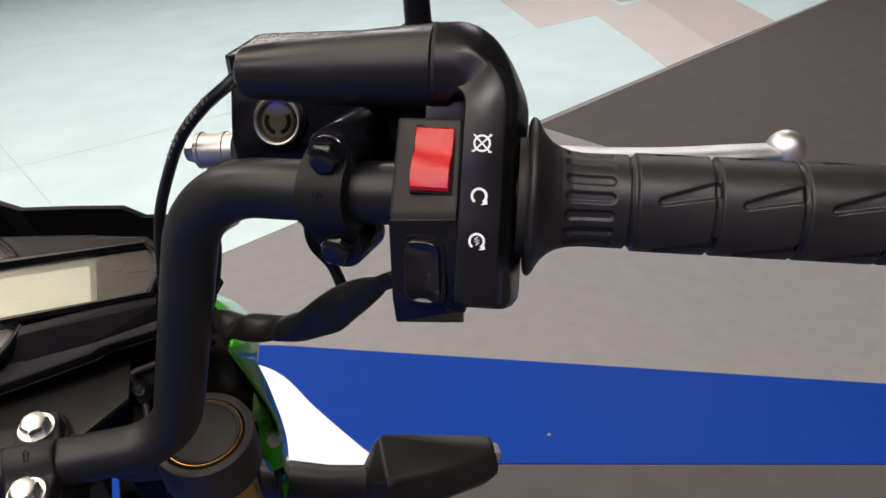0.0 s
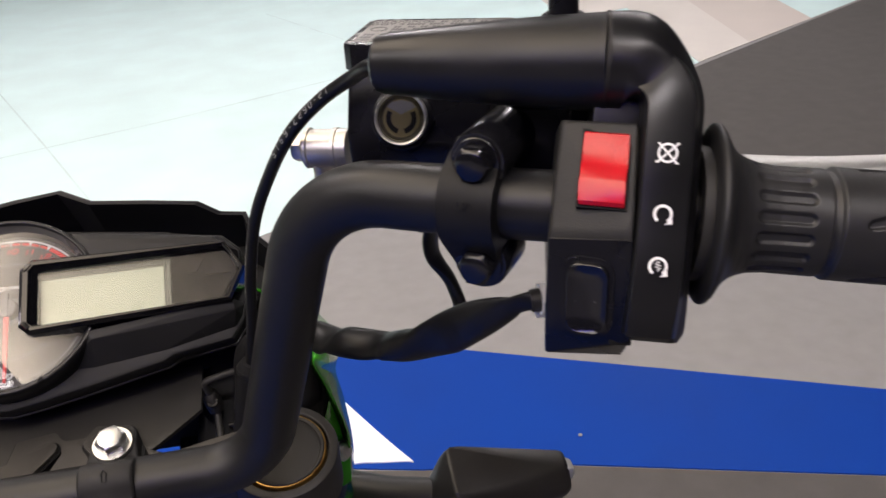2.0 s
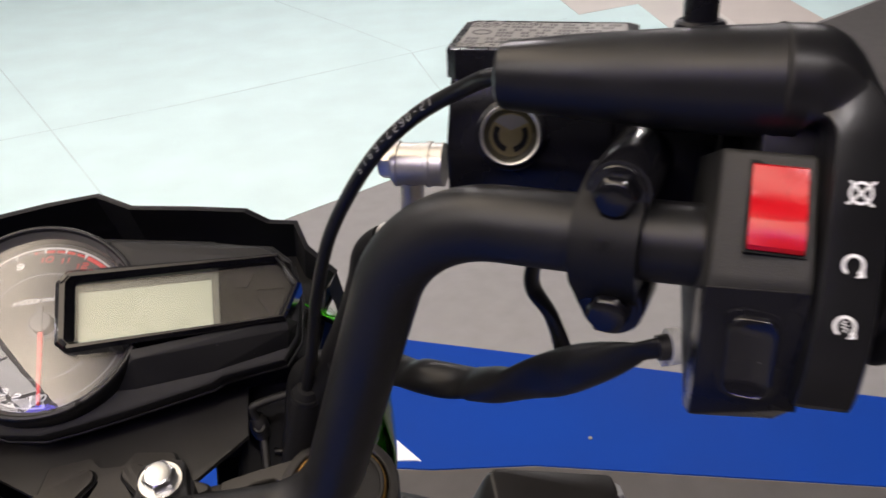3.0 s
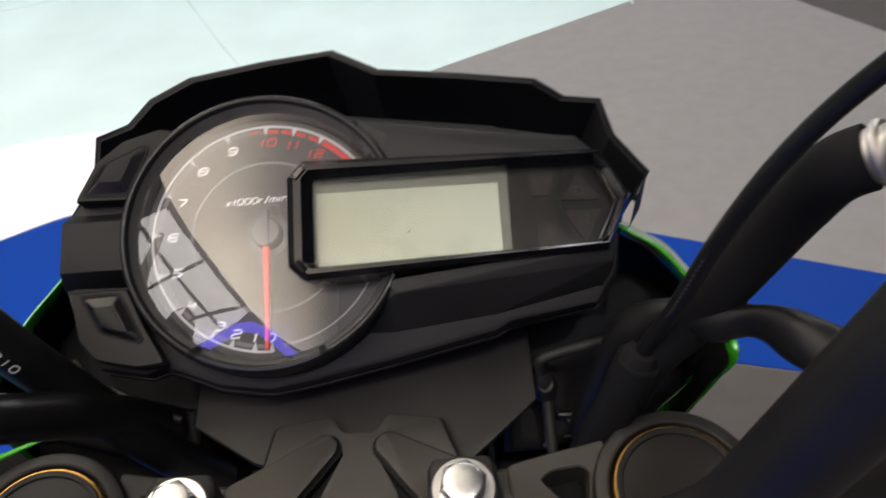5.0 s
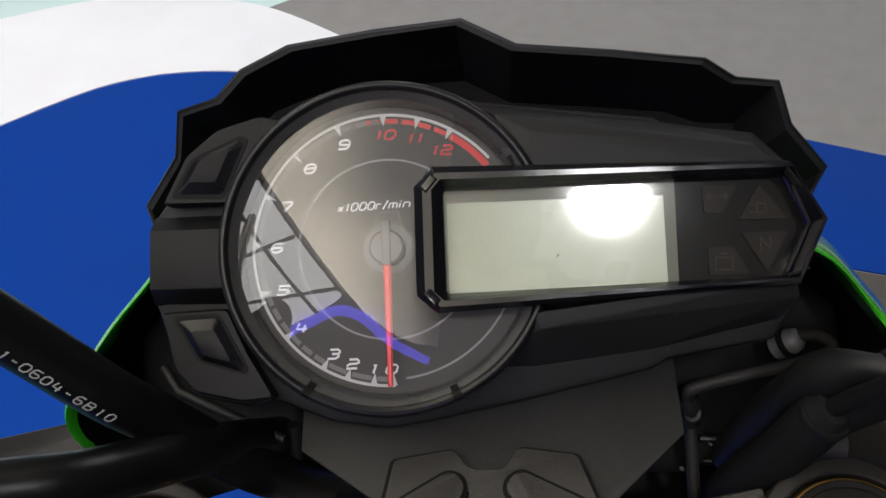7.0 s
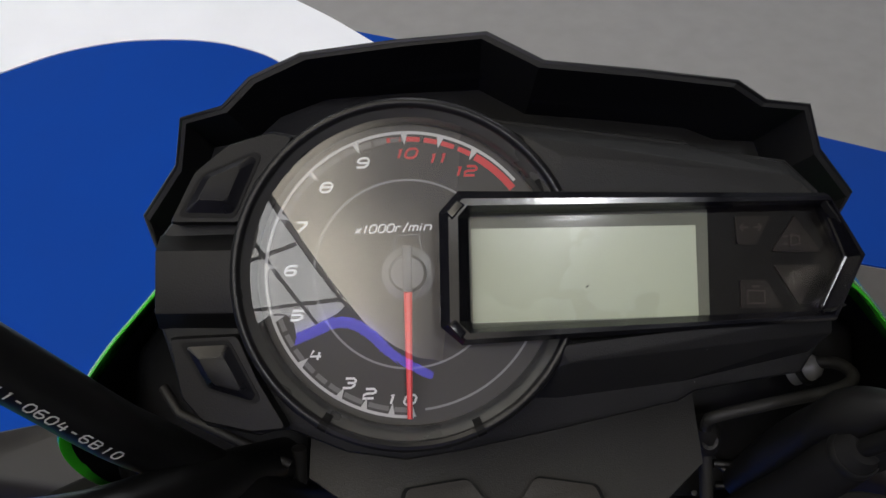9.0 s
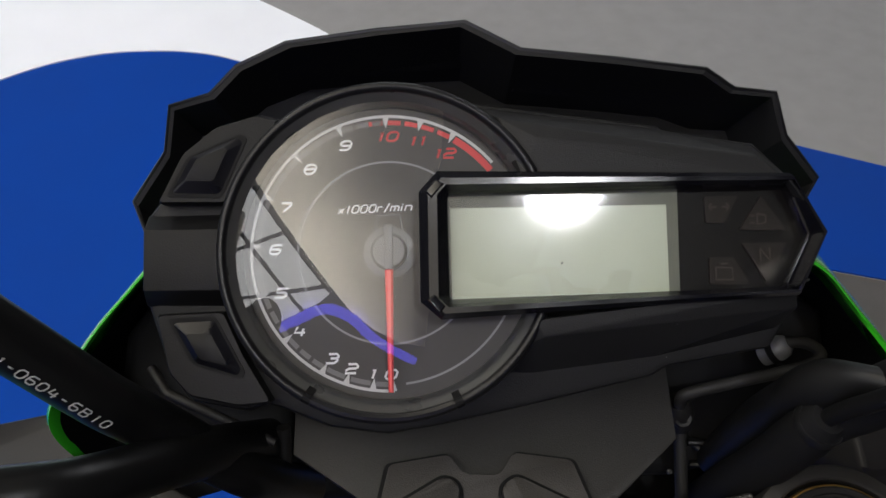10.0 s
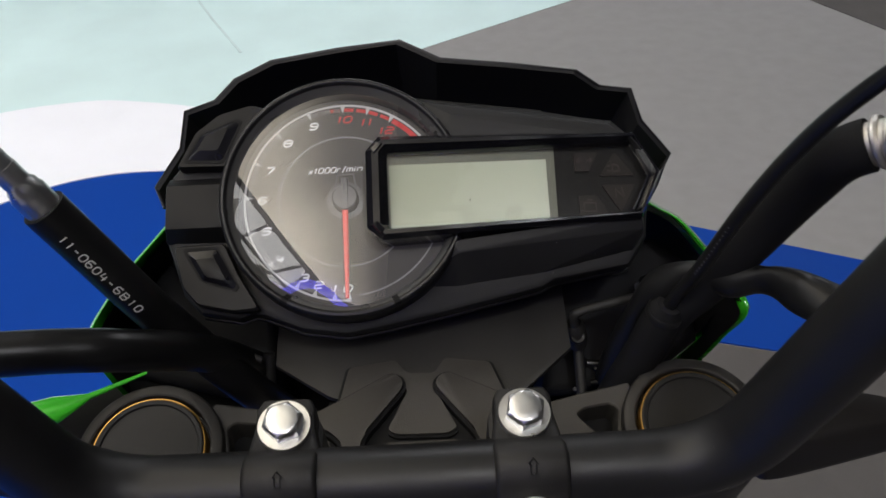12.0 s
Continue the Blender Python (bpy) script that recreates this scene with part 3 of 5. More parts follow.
for a, b in (((-2.44, -0.75), (-1.36, -3.7)), ((-3.3, -0.7), (-2.2, -4.2)), ((-4.9, -2.75), (-2.05, -2.05)), ((-5.1, -3.9), (-1.5, -3.35))):
    part("bar", stroke([a, b], 0.055, TOP - 0.07, TOP - 0.01), M_TRUSS, canopy, "dark bar")
for x, y in ((-4.3, -1.2), (-2.6, -1.2), (-4.3, -4.2), (-2.2, -3.6)):
    part("hanger", box(x - 0.02, x + 0.02, y - 0.02, y + 0.02, TOP + 0.05, TOP + 0.4), M_TRUSS, canopy)
part("neon_edge", sweep(catmull([(-5.4, -5.6, TOP - 0.1), (-3.9, -5.15, TOP - 0.1), (-2.6, -4.45, TOP - 0.1), (-1.65, -3.97, TOP - 0.1), (-1.1, -4.3, TOP - 0.1), (-0.63, -5.2, TOP - 0.1), (0.3, -6.3, TOP - 0.1)], 8), 0.12, 12), M_NEON, canopy, "blue neon tube along the edge")

# ---- the motorcycle's front end ----
bike = thing("motorcycle", "black and green naked motorcycle standing on the printed floor", "motorcycle", BASE)
F = FACE @ MM     # millimetres on the instrument face
Y = YOKE @ MM
B = BAR @ MM

# fork, wheel
axle = Vector((0.0085, 0.42, 0.30))
for s in (-1, 1):
    p_top = YOKE @ Vector((0.0995 * s, -0.032, -0.012))
    p_low = p_top + (YOKE.to_3x3() @ Vector((0, 0, -1))) * 0.62
    fork = part("fork_leg", sweep([p_top, p_top.lerp(p_low, 0.5), p_low], 0.0205, 28), M_GOLD, bike, "gold anodised fork tube")
    low = axle + Vector((0.0995 * s, 0, 0))
    part("fork_slider", sweep([p_low, p_low.lerp(low, 0.6), low], [0.017, 0.016, 0.02], 20), M_CASTDARK, fork)
wheel = part("front_wheel", moved(lathe([(0.215, -0.045), (0.25, -0.052), (0.28, -0.045), (0.296, -0.022), (0.30, 0), (0.296, 0.022), (0.28, 0.045), (0.25, 0.052), (0.215, 0.045), (0.215, -0.045)], 72),
                                 frame_of(axle, (0, 1, 0), (0, 0, 1), (1, 0, 0))), M_TYRE, bike, "black front tyre")
spokes = [lathe([(0.195, -0.04), (0.216, -0.044), (0.216, 0.044), (0.195, 0.04), (0.19, 0), (0.195, -0.04)], 64), lathe([(0.0, -0.095), (0.03, -0.095), (0.035, -0.03), (0.035, 0.03), (0.03, 0.095), (0.0, 0.095)], 32)]
for k in range(5):
    a = 2 * math.pi * k / 5
    spokes.append(moved(box(0.03, 0.197, -0.014, 0.014, -0.012, 0.012, 0.004), Matrix.Rotation(a, 4, "Z")))
part("rim", moved(join(*spokes), frame_of(axle, (0, 1, 0), (0, 0, 1), (1, 0, 0))), M_CASTDARK, wheel)

# top yoke: arms, raised middle, fork clamps
arm = [(-47, -18.0), (-33, -19.5), (33, -19.5), (47, -18.6), (49, -46), (28, -54), (-28, -54), (-49, -46)]
yoke = part("top_yoke", prism(arm, -22, -3.5, 1.6), M_CAST, bike, "cast dark alloy top yoke", Y)
for s in (-1, 1):
    web = rounded([(s * 46.8, -18.2), (s * 62, -14.6), (s * 80, -11.4), (s * 78, -28), (s * 80, -41), (s * 62, -39), (s * 48, -33)], 2.0)
    eye = rounded([(s * 57.4, -23.8), (s * 60.8, -21.3), (s * 70.8, -19.9), (s * 73.4, -22), (s * 71.6, -33.2), (s * 69.3, -35.0), (s * 66.2, -34.0)], 1.6)
    part("yoke_web", holed(web, eye, -20, -3.2), M_CAST, yoke, "cast web with a rounded hole", Y, sharp=40)
    # black floor puts the hole's shade into the colour
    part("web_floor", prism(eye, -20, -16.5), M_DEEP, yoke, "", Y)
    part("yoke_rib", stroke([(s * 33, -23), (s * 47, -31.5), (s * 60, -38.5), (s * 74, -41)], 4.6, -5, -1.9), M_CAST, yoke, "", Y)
# raised black slab in place of a recess: shade between the arms as colour
part("yoke_shade", prism([(-36, -14), (34, -14), (30, -50), (-34, -50)], -14, -3.0), M_DEEP, yoke, "black slab standing in for shade between the yoke arms", Y)
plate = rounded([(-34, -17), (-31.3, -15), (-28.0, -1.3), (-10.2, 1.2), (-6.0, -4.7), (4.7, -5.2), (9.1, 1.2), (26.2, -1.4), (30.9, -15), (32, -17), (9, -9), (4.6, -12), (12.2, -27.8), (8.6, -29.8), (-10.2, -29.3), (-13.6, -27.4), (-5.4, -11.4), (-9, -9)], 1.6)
# black border drawn as the shaded gap round the plate
part("plate_shade", prism(shrunk(plate, -1, -12, 1.045, 1.06), -14, -1.2), M_DEEP, yoke, "", Y)
part("yoke_plate", prism(plate, -14, 0.3, 0.35), M_CAST, yoke, "raised middle of the yoke", Y)
part("yoke_base", prism([(-13.5, -31), (11.5, -31), (17, -37), (18, -52), (-20, -52), (-20, -36)], -14, -2.4, 0.8), M_CAST, yoke, "", Y)
for arm_outline in ([(-42, -21.5), (-30.6, -16.0), (-12.0, -5.8), (-8.2, -7.2), (-7.2, -11.4), (-22.8, -30.0), (-24.2, -38), (-24.2, -52), (-31, -52), (-29.0, -34), (-34.5, -28), (-43, -24.5)],
                    [(4.8, -11.6), (5.4, -8.6), (9.2, -6.0), (30.7, -17.0), (42, -22.0), (43, -25), (33, -28), (27, -34), (28, -52), (20.6, -52), (20.3, -38), (19.6, -31)]):
    # black band above the plate, painted shade of the groove
    part("arm_shade", prism(widened(rounded(arm_outline, 2.6, 3), 1.25), -14, 0.9), M_DEEP, yoke, "raised black band standing in for the groove's shade", Y)
    part("yoke_arm", prism(rounded(arm_outline, 2.6, 3), -14, 3.2, 0.5, 2), M_CAST, yoke, "raised yoke arm", Y)
for s in (-1, 1):
    clamp = part("fork_clamp", moved(lathe([(20.3, -26), (26.6, -26), (26.6, 0.6), (26.2, 1.6), (25.4, 2.1), (22.6, 2.2), (22.0, 1.8), (21.8, 1.0), (21.7, -6), (20.3, -6)], 64), Matrix.Translation((99.8 * s, -31.5, 0))), M_CLAMP, bike, "round fork clamp of the yoke", Y)
    part("gold_ring", moved(lathe([(19.5, -6), (20.6, -6), (20.6, 2.0), (20.3, 2.5), (19.5, 2.6)], 64), Matrix.Translation((99.8 * s, -31.5, 0))), M_GOLD, clamp, "thin gold ring", Y)
    part("fork_cap", moved(lathe([(0, 2.0), (14, 2.1), (17.6, 2.2), (18.0, 2.9), (19.3, 3.2), (19.9, 2.7), (19.9, -4), (0, -4)], 64), Matrix.Translation((99.8 * s, -31.5, 0))), M_CASTDARK, clamp, "flat dark fork cap", Y)

# handlebar
right = [(0.003, -0.107, 1.1355), (0.1028, -0.106, 1.1355), (0.1386, -0.1325, 1.2695), (0.2032, -0.1735, 1.2718), (0.2563, -0.1895, 1.2690)]
pts = fillet(right, [0.03, 0.042, 0.3], 16)
pts_l = [Vector((0.006 - p.x, p.y, p.z)) for p in pts][::-1]
bar = part("handlebar", sweep(pts_l[:-1] + pts, 0.0111, 36), M_BAR, bike, "satin black tubular handlebar with tall bends")
part("left_wire_sheath", sweep([p + Vector((-0.013, -0.010, -0.010)) for p in pts_l[:28]], 0.0105, 20), M_SHEATH, bar, "black wire sheath along the bar")
for s in (-1, 1):
    x = 2.5 + 38.0 * s - 8.5
    at = YOKE @ Matrix.Translation((x / 1000, -0.0605, 0)) @ MM
    c = part("handlebar_clamp", prism([(-9, -26), (9, -26), (11, -21), (11, 21), (8.5, 26), (4, 28), (-4, 28), (-8.5, 26), (-11, 21), (-11, -21)], -4, 33.0, 0.6), M_CASTDARK, bike, "cast handlebar clamp with two bolts", at)
    secs = []
    for y, wd, top in ((28.0, 4.6, 40.4), (27.4, 8.0, 41.6), (24.5, 9.4, 42.2), (19, 9.4, 42.4), (10.6, 11.0, 42.6), (8.6, 11.1, 44.6), (5.4, 11.1, 49.0), (1.0, 11.2, 51.0), (-3.5, 11.2, 50.0), (-7.0, 11.2, 46.6), (-9.0, 11.2, 43.4), (-11, 11.1, 42.5), (-19, 9.4, 42.2), (-24.5, 9.4, 42.0), (-27.4, 8.0, 41.6), (-28.6, 5.0, 40.4)):
        secs.append([(-wd, y, 33), (-wd, y, top - 1.6), (-wd + 0.5, y, top - 0.6), (-wd + 1.6, y, top), (wd - 1.6, y, top), (wd - 0.5, y, top - 0.6), (wd, y, top - 1.6), (wd, y, 33)])
    part("clamp_cap", rings(secs), M_CASTDARK, c, "arched clamp cap", at, sharp=40)
    tilt = Matrix.Translation((0, -4.2, 51.0)) @ Matrix.Rotation(radians(30), 4, "X")
    part("arrow_mark", moved(moved(stroke([(-1.2, -2.6), (1.2, -2.6), (1.2, 0.8), (2.1, 0.8), (0, 3.0), (-2.1, 0.8), (-1.2, 0.8)], 0.5, -1.4, -0.9, True), Matrix.Diagonal((0.72, 0.85, 1, 1))), tilt @ Matrix.Translation((0, 1.2, 0))), M_DEEP, c, "", at)
    for d in (17.8, -17.8):
        part("clamp_bolt", moved(hex_bolt(6.5, 4.8, 8.6, 2.0, 0.4), Matrix.Translation((0, d, 42.2)) @ Matrix.Rotation(0.3, 4, "Z")), M_CHROME, c, "bright zinc-plated flanged bolt", at)

# right grip
FLANGE_X = (31, 31.4, 32.2, 33.3, 34.3, 35.1, 36.2, 37.6, 39.4, 42, 45.5, 50, 65, 65.6, 160)
FLANGE_R = (24.2, 26.0, 26.9, 26.7, 25.6, 24.0, 22.2, 20.4, 18.8, 17.4, 16.4, 15.9, 15.9, 16.6, 16.6)


def grip_mesh():
    """A ribbed grip: a flange, a ring of rounded slots, then bands with slanting recesses that run into the next groove."""
    nx, na = 380, 252

    def ramp(d, soft):
        t = min(1.0, max(0.0, d / soft))
        return t * t * (3 - 2 * t)

    xs = [31 + 127 * i / nx for i in range(nx + 1)]
    loops = []
    for x in xs:
        base = float(np.interp(x, FLANGE_X, FLANGE_R))
        for g in (65.5, 92.0, 119.5, 147.0):
            base -= 1.4 * ramp(1.5 - abs(x - g), 0.9)
        lp = []
        for j in range(na):
            a = 2 * math.pi * j / na
            r = base
            if 42 < x < 61:
                arc_off = (((a / (2 * math.pi) * 17 + 0.25) % 1) - 0.5) * 2 * math.pi * 16.0 / 17
                far = math.hypot(max(0.0, abs(x - 51.4) - 6.4), arc_off)
                r -= 1.1 * ramp(1.85 - far, 0.7)
            for g in (65.5, 92.0, 119.5):
                u = x - g
                if 5.0 < u < 27.0:
                    for c in range(5):
                        low = 2 * math.pi * c / 5 + radians(92) - (u - 7) * 0.0165
                        d = ((a - low + math.pi) % (2 * math.pi) - math.pi) * 16.5
                        half = 1.45 + 0.085 * max(0.0, u - 8)
                        far = math.hypot(max(0.0, 8.6 - u), abs(d)) - (half - 1.45)
                        r -= 1.25 * ramp(1.5 - far, 0.75)
            lp.append((x, r * math.cos(a), r * math.sin(a)))
        loops.append(lp)
    return rings(loops)


grip = part("throttle_grip", grip_mesh(), M_RUBBER, bike, "ribbed black rubber throttle grip with a flange", B, sharp=60)
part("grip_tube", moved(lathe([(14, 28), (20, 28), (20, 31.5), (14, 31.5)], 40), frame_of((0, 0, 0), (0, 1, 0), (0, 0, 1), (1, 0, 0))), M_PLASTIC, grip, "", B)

# throttle housing: a tube that turns down into the band round the bar
def housing_mesh():
    path = fillet([(-1.2, 41.2), (17.6, 41.2), (17.6, -37.8)], [14.0], 16)
    path = [Vector(path[0]).to_2d()] + [Vector(p).to_2d() for p in path[1:]]
    dense = []
    for a, b in zip(path, path[1:]):
        k = max(1, int((b - a).length / 2.5))
        dense += [a.lerp(b, t / k) for t in range(k)]
    dense.append(path[-1])
    total = sum((b - a).length for a, b in zip(dense, dense[1:]))
    loops, s = [], 0.0
    for i, p in enumerate(dense):
        if i:
            s += (p - dense[i - 1]).length
        d = (dense[min(i + 1, len(dense) - 1)] - dense[max(i - 1, 0)]).normalized()
        nrm = Vector((-d.y, d.x))
        t = min(1, max(0, (s - 6) / 15))
        t = t * t * (3 - 2 * t)
        up = p.y
        half = 14.4 + (8.4 - 14.4) * t
        front = 21.6 * (1 - t) + t * (24.4 - max(0, abs(up + 1) - 8) ** 2 / (230 if up > 0 else 95))
        back = -7.2 * (1 - t) + t * (-24 + max(0, abs(up) - 14) ** 2 / 60)
        q = 2.0 + 3.6 * t
        end = 1.0
        if total - s < 5:
            end = 0.80 + 0.2 * math.sqrt(max(0, 1 - ((5 - total + s) / 5) ** 2))
        mid, depth = (front + back) / 2, (front - back) / 2
        lp = []
        for k in range(72):
            a = 2 * math.pi * k / 72
            c, sn = math.cos(a), math.sin(a)
            u = math.copysign(abs(c) ** (2 / q), c) * half * end
            v = math.copysign(abs(sn) ** (2 / q), sn) * depth * end
            z = mid + v
            if u > 0:
                u += min(1, max(0, (s - 2) / 9)) * min(1, u / 5) * min(5.0, max(0.0, 19 - z) * 0.17)
            e = p + nrm * u
            z = z + t * (min(z, front - 0.4 - max(0.0, u - 4.6) * 1.7) - z) if u > 4.6 else z
            lp.append((e.x, e.y, z))
        loops.append(lp)
    return rings(loops)


housing = part("throttle_housing", housing_mesh(), M_SMOOTH, bike, "smooth black throttle housing with white symbols", B, sharp=40)
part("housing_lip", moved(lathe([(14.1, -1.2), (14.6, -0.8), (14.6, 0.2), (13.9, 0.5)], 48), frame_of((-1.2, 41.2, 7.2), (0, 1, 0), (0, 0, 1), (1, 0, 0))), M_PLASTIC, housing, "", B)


def front_plate():
    """Flat raised face of the housing, following its bend."""
    path = [Vector(p).to_2d() for p in fillet([(-1.2, 41.2), (17.6, 41.2), (17.6, -36.2)], [14.0], 16)]
    dense = []
    for a, b in zip(path, path[1:]):
        k = max(1, int((b - a).length / 2.0))
        dense += [a.lerp(b, t / k) for t in range(k)]
    dense.append(path[-1])
    loops, s = [], 0.0
    for i, p in enumerate(dense):
        if i:
            s += (p - dense[i - 1]).length
        t = min(1, max(0, (s - 6) / 15))
        t = t * t * (3 - 2 * t)
        if t < 0.3:
            continue
        d = (dense[min(i + 1, len(dense) - 1)] - dense[max(i - 1, 0)]).normalized()
        n = Vector((-d.y, d.x))
        z = 24.4 - max(0, abs(p.y + 1) - 8) ** 2 / (230 if p.y > 0 else 95) - 1.0 * (1 - t)
        row = [(p + n * u, z + h) for u, h in ((-8.0, -8.0), (-8.0, 0.15), (-7.6, 0.55), (4.4, 0.55), (5.1, 0.15), (7.0, -4.0), (7.6, -8.0))]
        loops.append([(q.x, q.y, h) for q, h in row])
    return rings(loops)


part("front_plate", front_plate(), M_SMOOTH, housing, "", B, sharp=30)


def symbol(bms, up, out):
    return part("switch_symbol", moved(join(*bms), Matrix.Translation((15.8, up, out + 0.6)) @ Matrix.Diagonal((0.86, 0.86, 1, 1))), M_WHITE_INK, housing, "white printed symbol", B)


symbol([stroke(arc(0, 0, 2.8, 0, 360, 32)[:-1], 0.75, 0, 0.12, True)] + [stroke(p, 0.6, 0.01 + 0.01 * k, 0.13 + 0.01 * k) for k, p in enumerate(([(-3.1, -3.1), (3.1, 3.1)], [(-3.1, 3.1), (3.1, -3.1)], [(-3.6, -2.9), (-2.5, -3.0)], [(2.4, -3.0), (3.6, -3.1)], [(2.5, 3.0), (3.5, 3.1)]))], 14.6, 24.2)
arrow = [(0.7, -3.3, 0.13), (3.2, -2.9, 0.13), (2.9, -1.2, 0.13)]
symbol([stroke(arc(0, 0, 2.6, -125, -415, 28), 0.9, 0, 0.12), mesh(arrow, [(0, 1, 2)])], -1.9, 24.95)
symbol([stroke(arc(0, 0, 2.6, -125, -415, 28), 0.85, 0, 0.12), mesh(arrow, [(0, 1, 2)]), stroke([(0.3, 1.5), (-0.8, 0.7), (0.8, 0.4), (-0.8, -0.2), (0.8, -0.5), (-0.2, -1.4)], 0.5, 0, 0.12)], -16.0, 24.35)

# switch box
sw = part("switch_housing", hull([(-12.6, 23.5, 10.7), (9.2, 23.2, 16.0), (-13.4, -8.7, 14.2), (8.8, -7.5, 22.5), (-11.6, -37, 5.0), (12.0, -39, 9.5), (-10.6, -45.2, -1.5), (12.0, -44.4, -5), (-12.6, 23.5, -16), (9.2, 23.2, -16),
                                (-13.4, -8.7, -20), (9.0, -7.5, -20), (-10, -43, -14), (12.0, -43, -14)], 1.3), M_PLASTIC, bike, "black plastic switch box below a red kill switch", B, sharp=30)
part("switch_filler", box(6.5, 13.0, -40.0, 26.0, -12, 9.0, 0.6), M_DEEP, sw, "", B)
part("switch_filler", box(-9.0, 13.0, 18.0, 35.0, -22, -8, 0.6), M_DEEP, sw, "", B)
part("switch_step", box(-3.6, 11.0, 21.0, 34.0, -8, 11.5, 0.8), M_SMOOTH, sw, "", B)
# glossy skin; the shade of the down-tilted face is put into its black
part("lower_dark_skin", hull([(-13.6, -10.6, 14.2), (9.1, -9.4, 22.5), (-11.9, -37.2, 5.4), (12.2, -39.2, 9.9), (-10.9, -45.5, -1.2), (12.3, -44.7, -4.7), (-13.6, -11.5, 4), (9.1, -11, 4), (-11.0, -44.5, -9), (12.3, -43.5, -10)], 0.7), M_GLOSS, sw, "smooth glossy black skin that darkens the down-tilted lower face", B, sharp=25)
surf = frame_of((0.3, 9.6, 16.9), Vector((0.975, -0.02, 0.222)).normalized(), Vector((0.03, 0.968, -0.25)).normalized(), Vector((-0.21, 0.25, 0.945)).normalized())
part("kill_recess", moved(prism([(-7.0, -11.6), (7.0, -11.6), (7.0, 11.6), (-7.0, 11.6)], -3, 0.35), surf), M_DEEP, sw, "", B)
prof = [(10.5, -2), (10.5, 1.0), (9.8, 1.9), (7.2, 1.9), (4.2, 1.35), (1.6, 1.5), (0.6, 1.9), (-1.4, 2.7), (-3.6, 3.3), (-4.4, 3.3), (-8.0, 2.8), (-10.2, 2.2), (-11.0, 1.2), (-11.0, -2)]
kb = rings([[(x, u, z) for u, z in prof] for x in (-6.4, 6.4)])
bmesh.ops.bevel(kb, geom=[e for e in kb.edges if abs(e.verts[0].co.x - e.verts[1].co.x) < 0.1], offset=0.5, segments=2, affect="EDGES", profile=0.6)
part("kill_switch", moved(kb, surf), M_RED, sw, "glossy red rocker kill switch", B, sharp=25)
low = frame_of((-1.2, -26.6, 14.0), Vector((0.97, -0.03, 0.2)).normalized(), Vector((-0.06, 0.955, 0.29)).normalized(), Vector((-0.2, -0.295, 0.934)).normalized())


key = rounded([(-6.0, -10.6), (6.0, -10.6), (6.0, 10.6), (-6.0, 10.6)], 4.6, 8)
part("button_well", moved(prism(shrunk(key, 0, 0, 1.22, 1.12), -4, 0.25, 0.2), low), M_GLOSS, sw, "", B)
part("start_button", moved(rings([[(x, y, z) for x, y in shrunk(key, 0, 0, k, 1 - (1 - k) * 0.52)] for k, z in ((1.0, -2), (1.0, 1.5), (0.97, 1.95), (0.92, 2.1), (0.86, 1.9), (0.6, 1.4), (0.2, 1.2))]), low), M_PIANO, sw, "glossy black oval start button with a raised rim", B, sharp=50)

# throttle cable sleeve and cable
sl, sr = Vector((0.1649, -0.1410, 1.3112)), BAR @ Vector((-0.0002, 0.0411, 0.0082))
d = (sr - sl).normalized()
sleeve = part("cable_sleeve", sweep([sl - d * 0.001, sl, sl.lerp(sr, 0.03), sl.lerp(sr, 0.25), sl.lerp(sr, 0.5), sl.lerp(sr, 0.75), sl.lerp(sr, 0.97), sr], [0.0072, 0.0086, 0.0092, 0.0108, 0.0122, 0.0134, 0.0141, 0.0143], 40), M_SMOOTH, bike, "tapered smooth black cable sleeve")
cab = catmull([(0.176, -0.1470, 1.3118), (0.1638, -0.1400, 1.3108), (0.1567, -0.1265, 1.3038), (0.1455, -0.1140, 1.2934), (0.1341, -0.1047, 1.2801), (0.124, -0.0918, 1.2608), (0.1147, -0.081, 1.2379), (0.1081, -0.0693, 1.2087), (0.1028, -0.0570, 1.1735), (0.0985, -0.048, 1.150), (0.093, -0.043, 1.12), (0.085, -0.035, 1.08), (0.075, -0.02, 1.0)], 10)
tcable = part("throttle_cable", sweep(cab, 0.0025, 16), M_SHEATH, bike, "thin black throttle cable with a printed code")
for k, ch in enumerate("12-0627-6915"):
    i = 26 + k * 1.72
    q = cab[int(i)].lerp(cab[int(i) + 1], i % 1)
    tang = (cab[int(i) + 2] - cab[int(i) - 1]).normalized()
    o = Vector((-0.25, -0.75, 0.6))
    o = (o - tang * o.dot(tang)).normalized()
    part("cable_print", square_print(ch, 2.3, 1.5, 0.34, 0.08), M_GREY_INK, tcable, "grey printed character", aim(q + o * 0.00253, o, tang) @ MM)

for k in range(14):
    i = 73 + k * 0.55
    q = cab[int(i)].lerp(cab[int(i) + 1], i % 1)
    tang = (cab[int(i) + 2] - cab[int(i) - 1]).normalized()
    o = Vector((-0.45, -0.7, 0.55))
    o = (o - tang * o.dot(tang)).normalized()
    part("cable_print", box(-0.32, 0.32, -0.3, 0.3, 0, 0.05), M_DARK_INK, tcable, "grey bar of unreadable print", aim(q + o * 0.00251, o, tang) @ MM)
part("boot_collar", lathe([(4.0, -2), (6.4, -2), (6.9, -1.2), (6.9, 0.6), (6.2, 1.4), (4.0, 1.4)], 28), M_SHEATH, tcable, "raised collar of the boot", aim(cab[92], (cab[93] - cab[91])) @ MM)
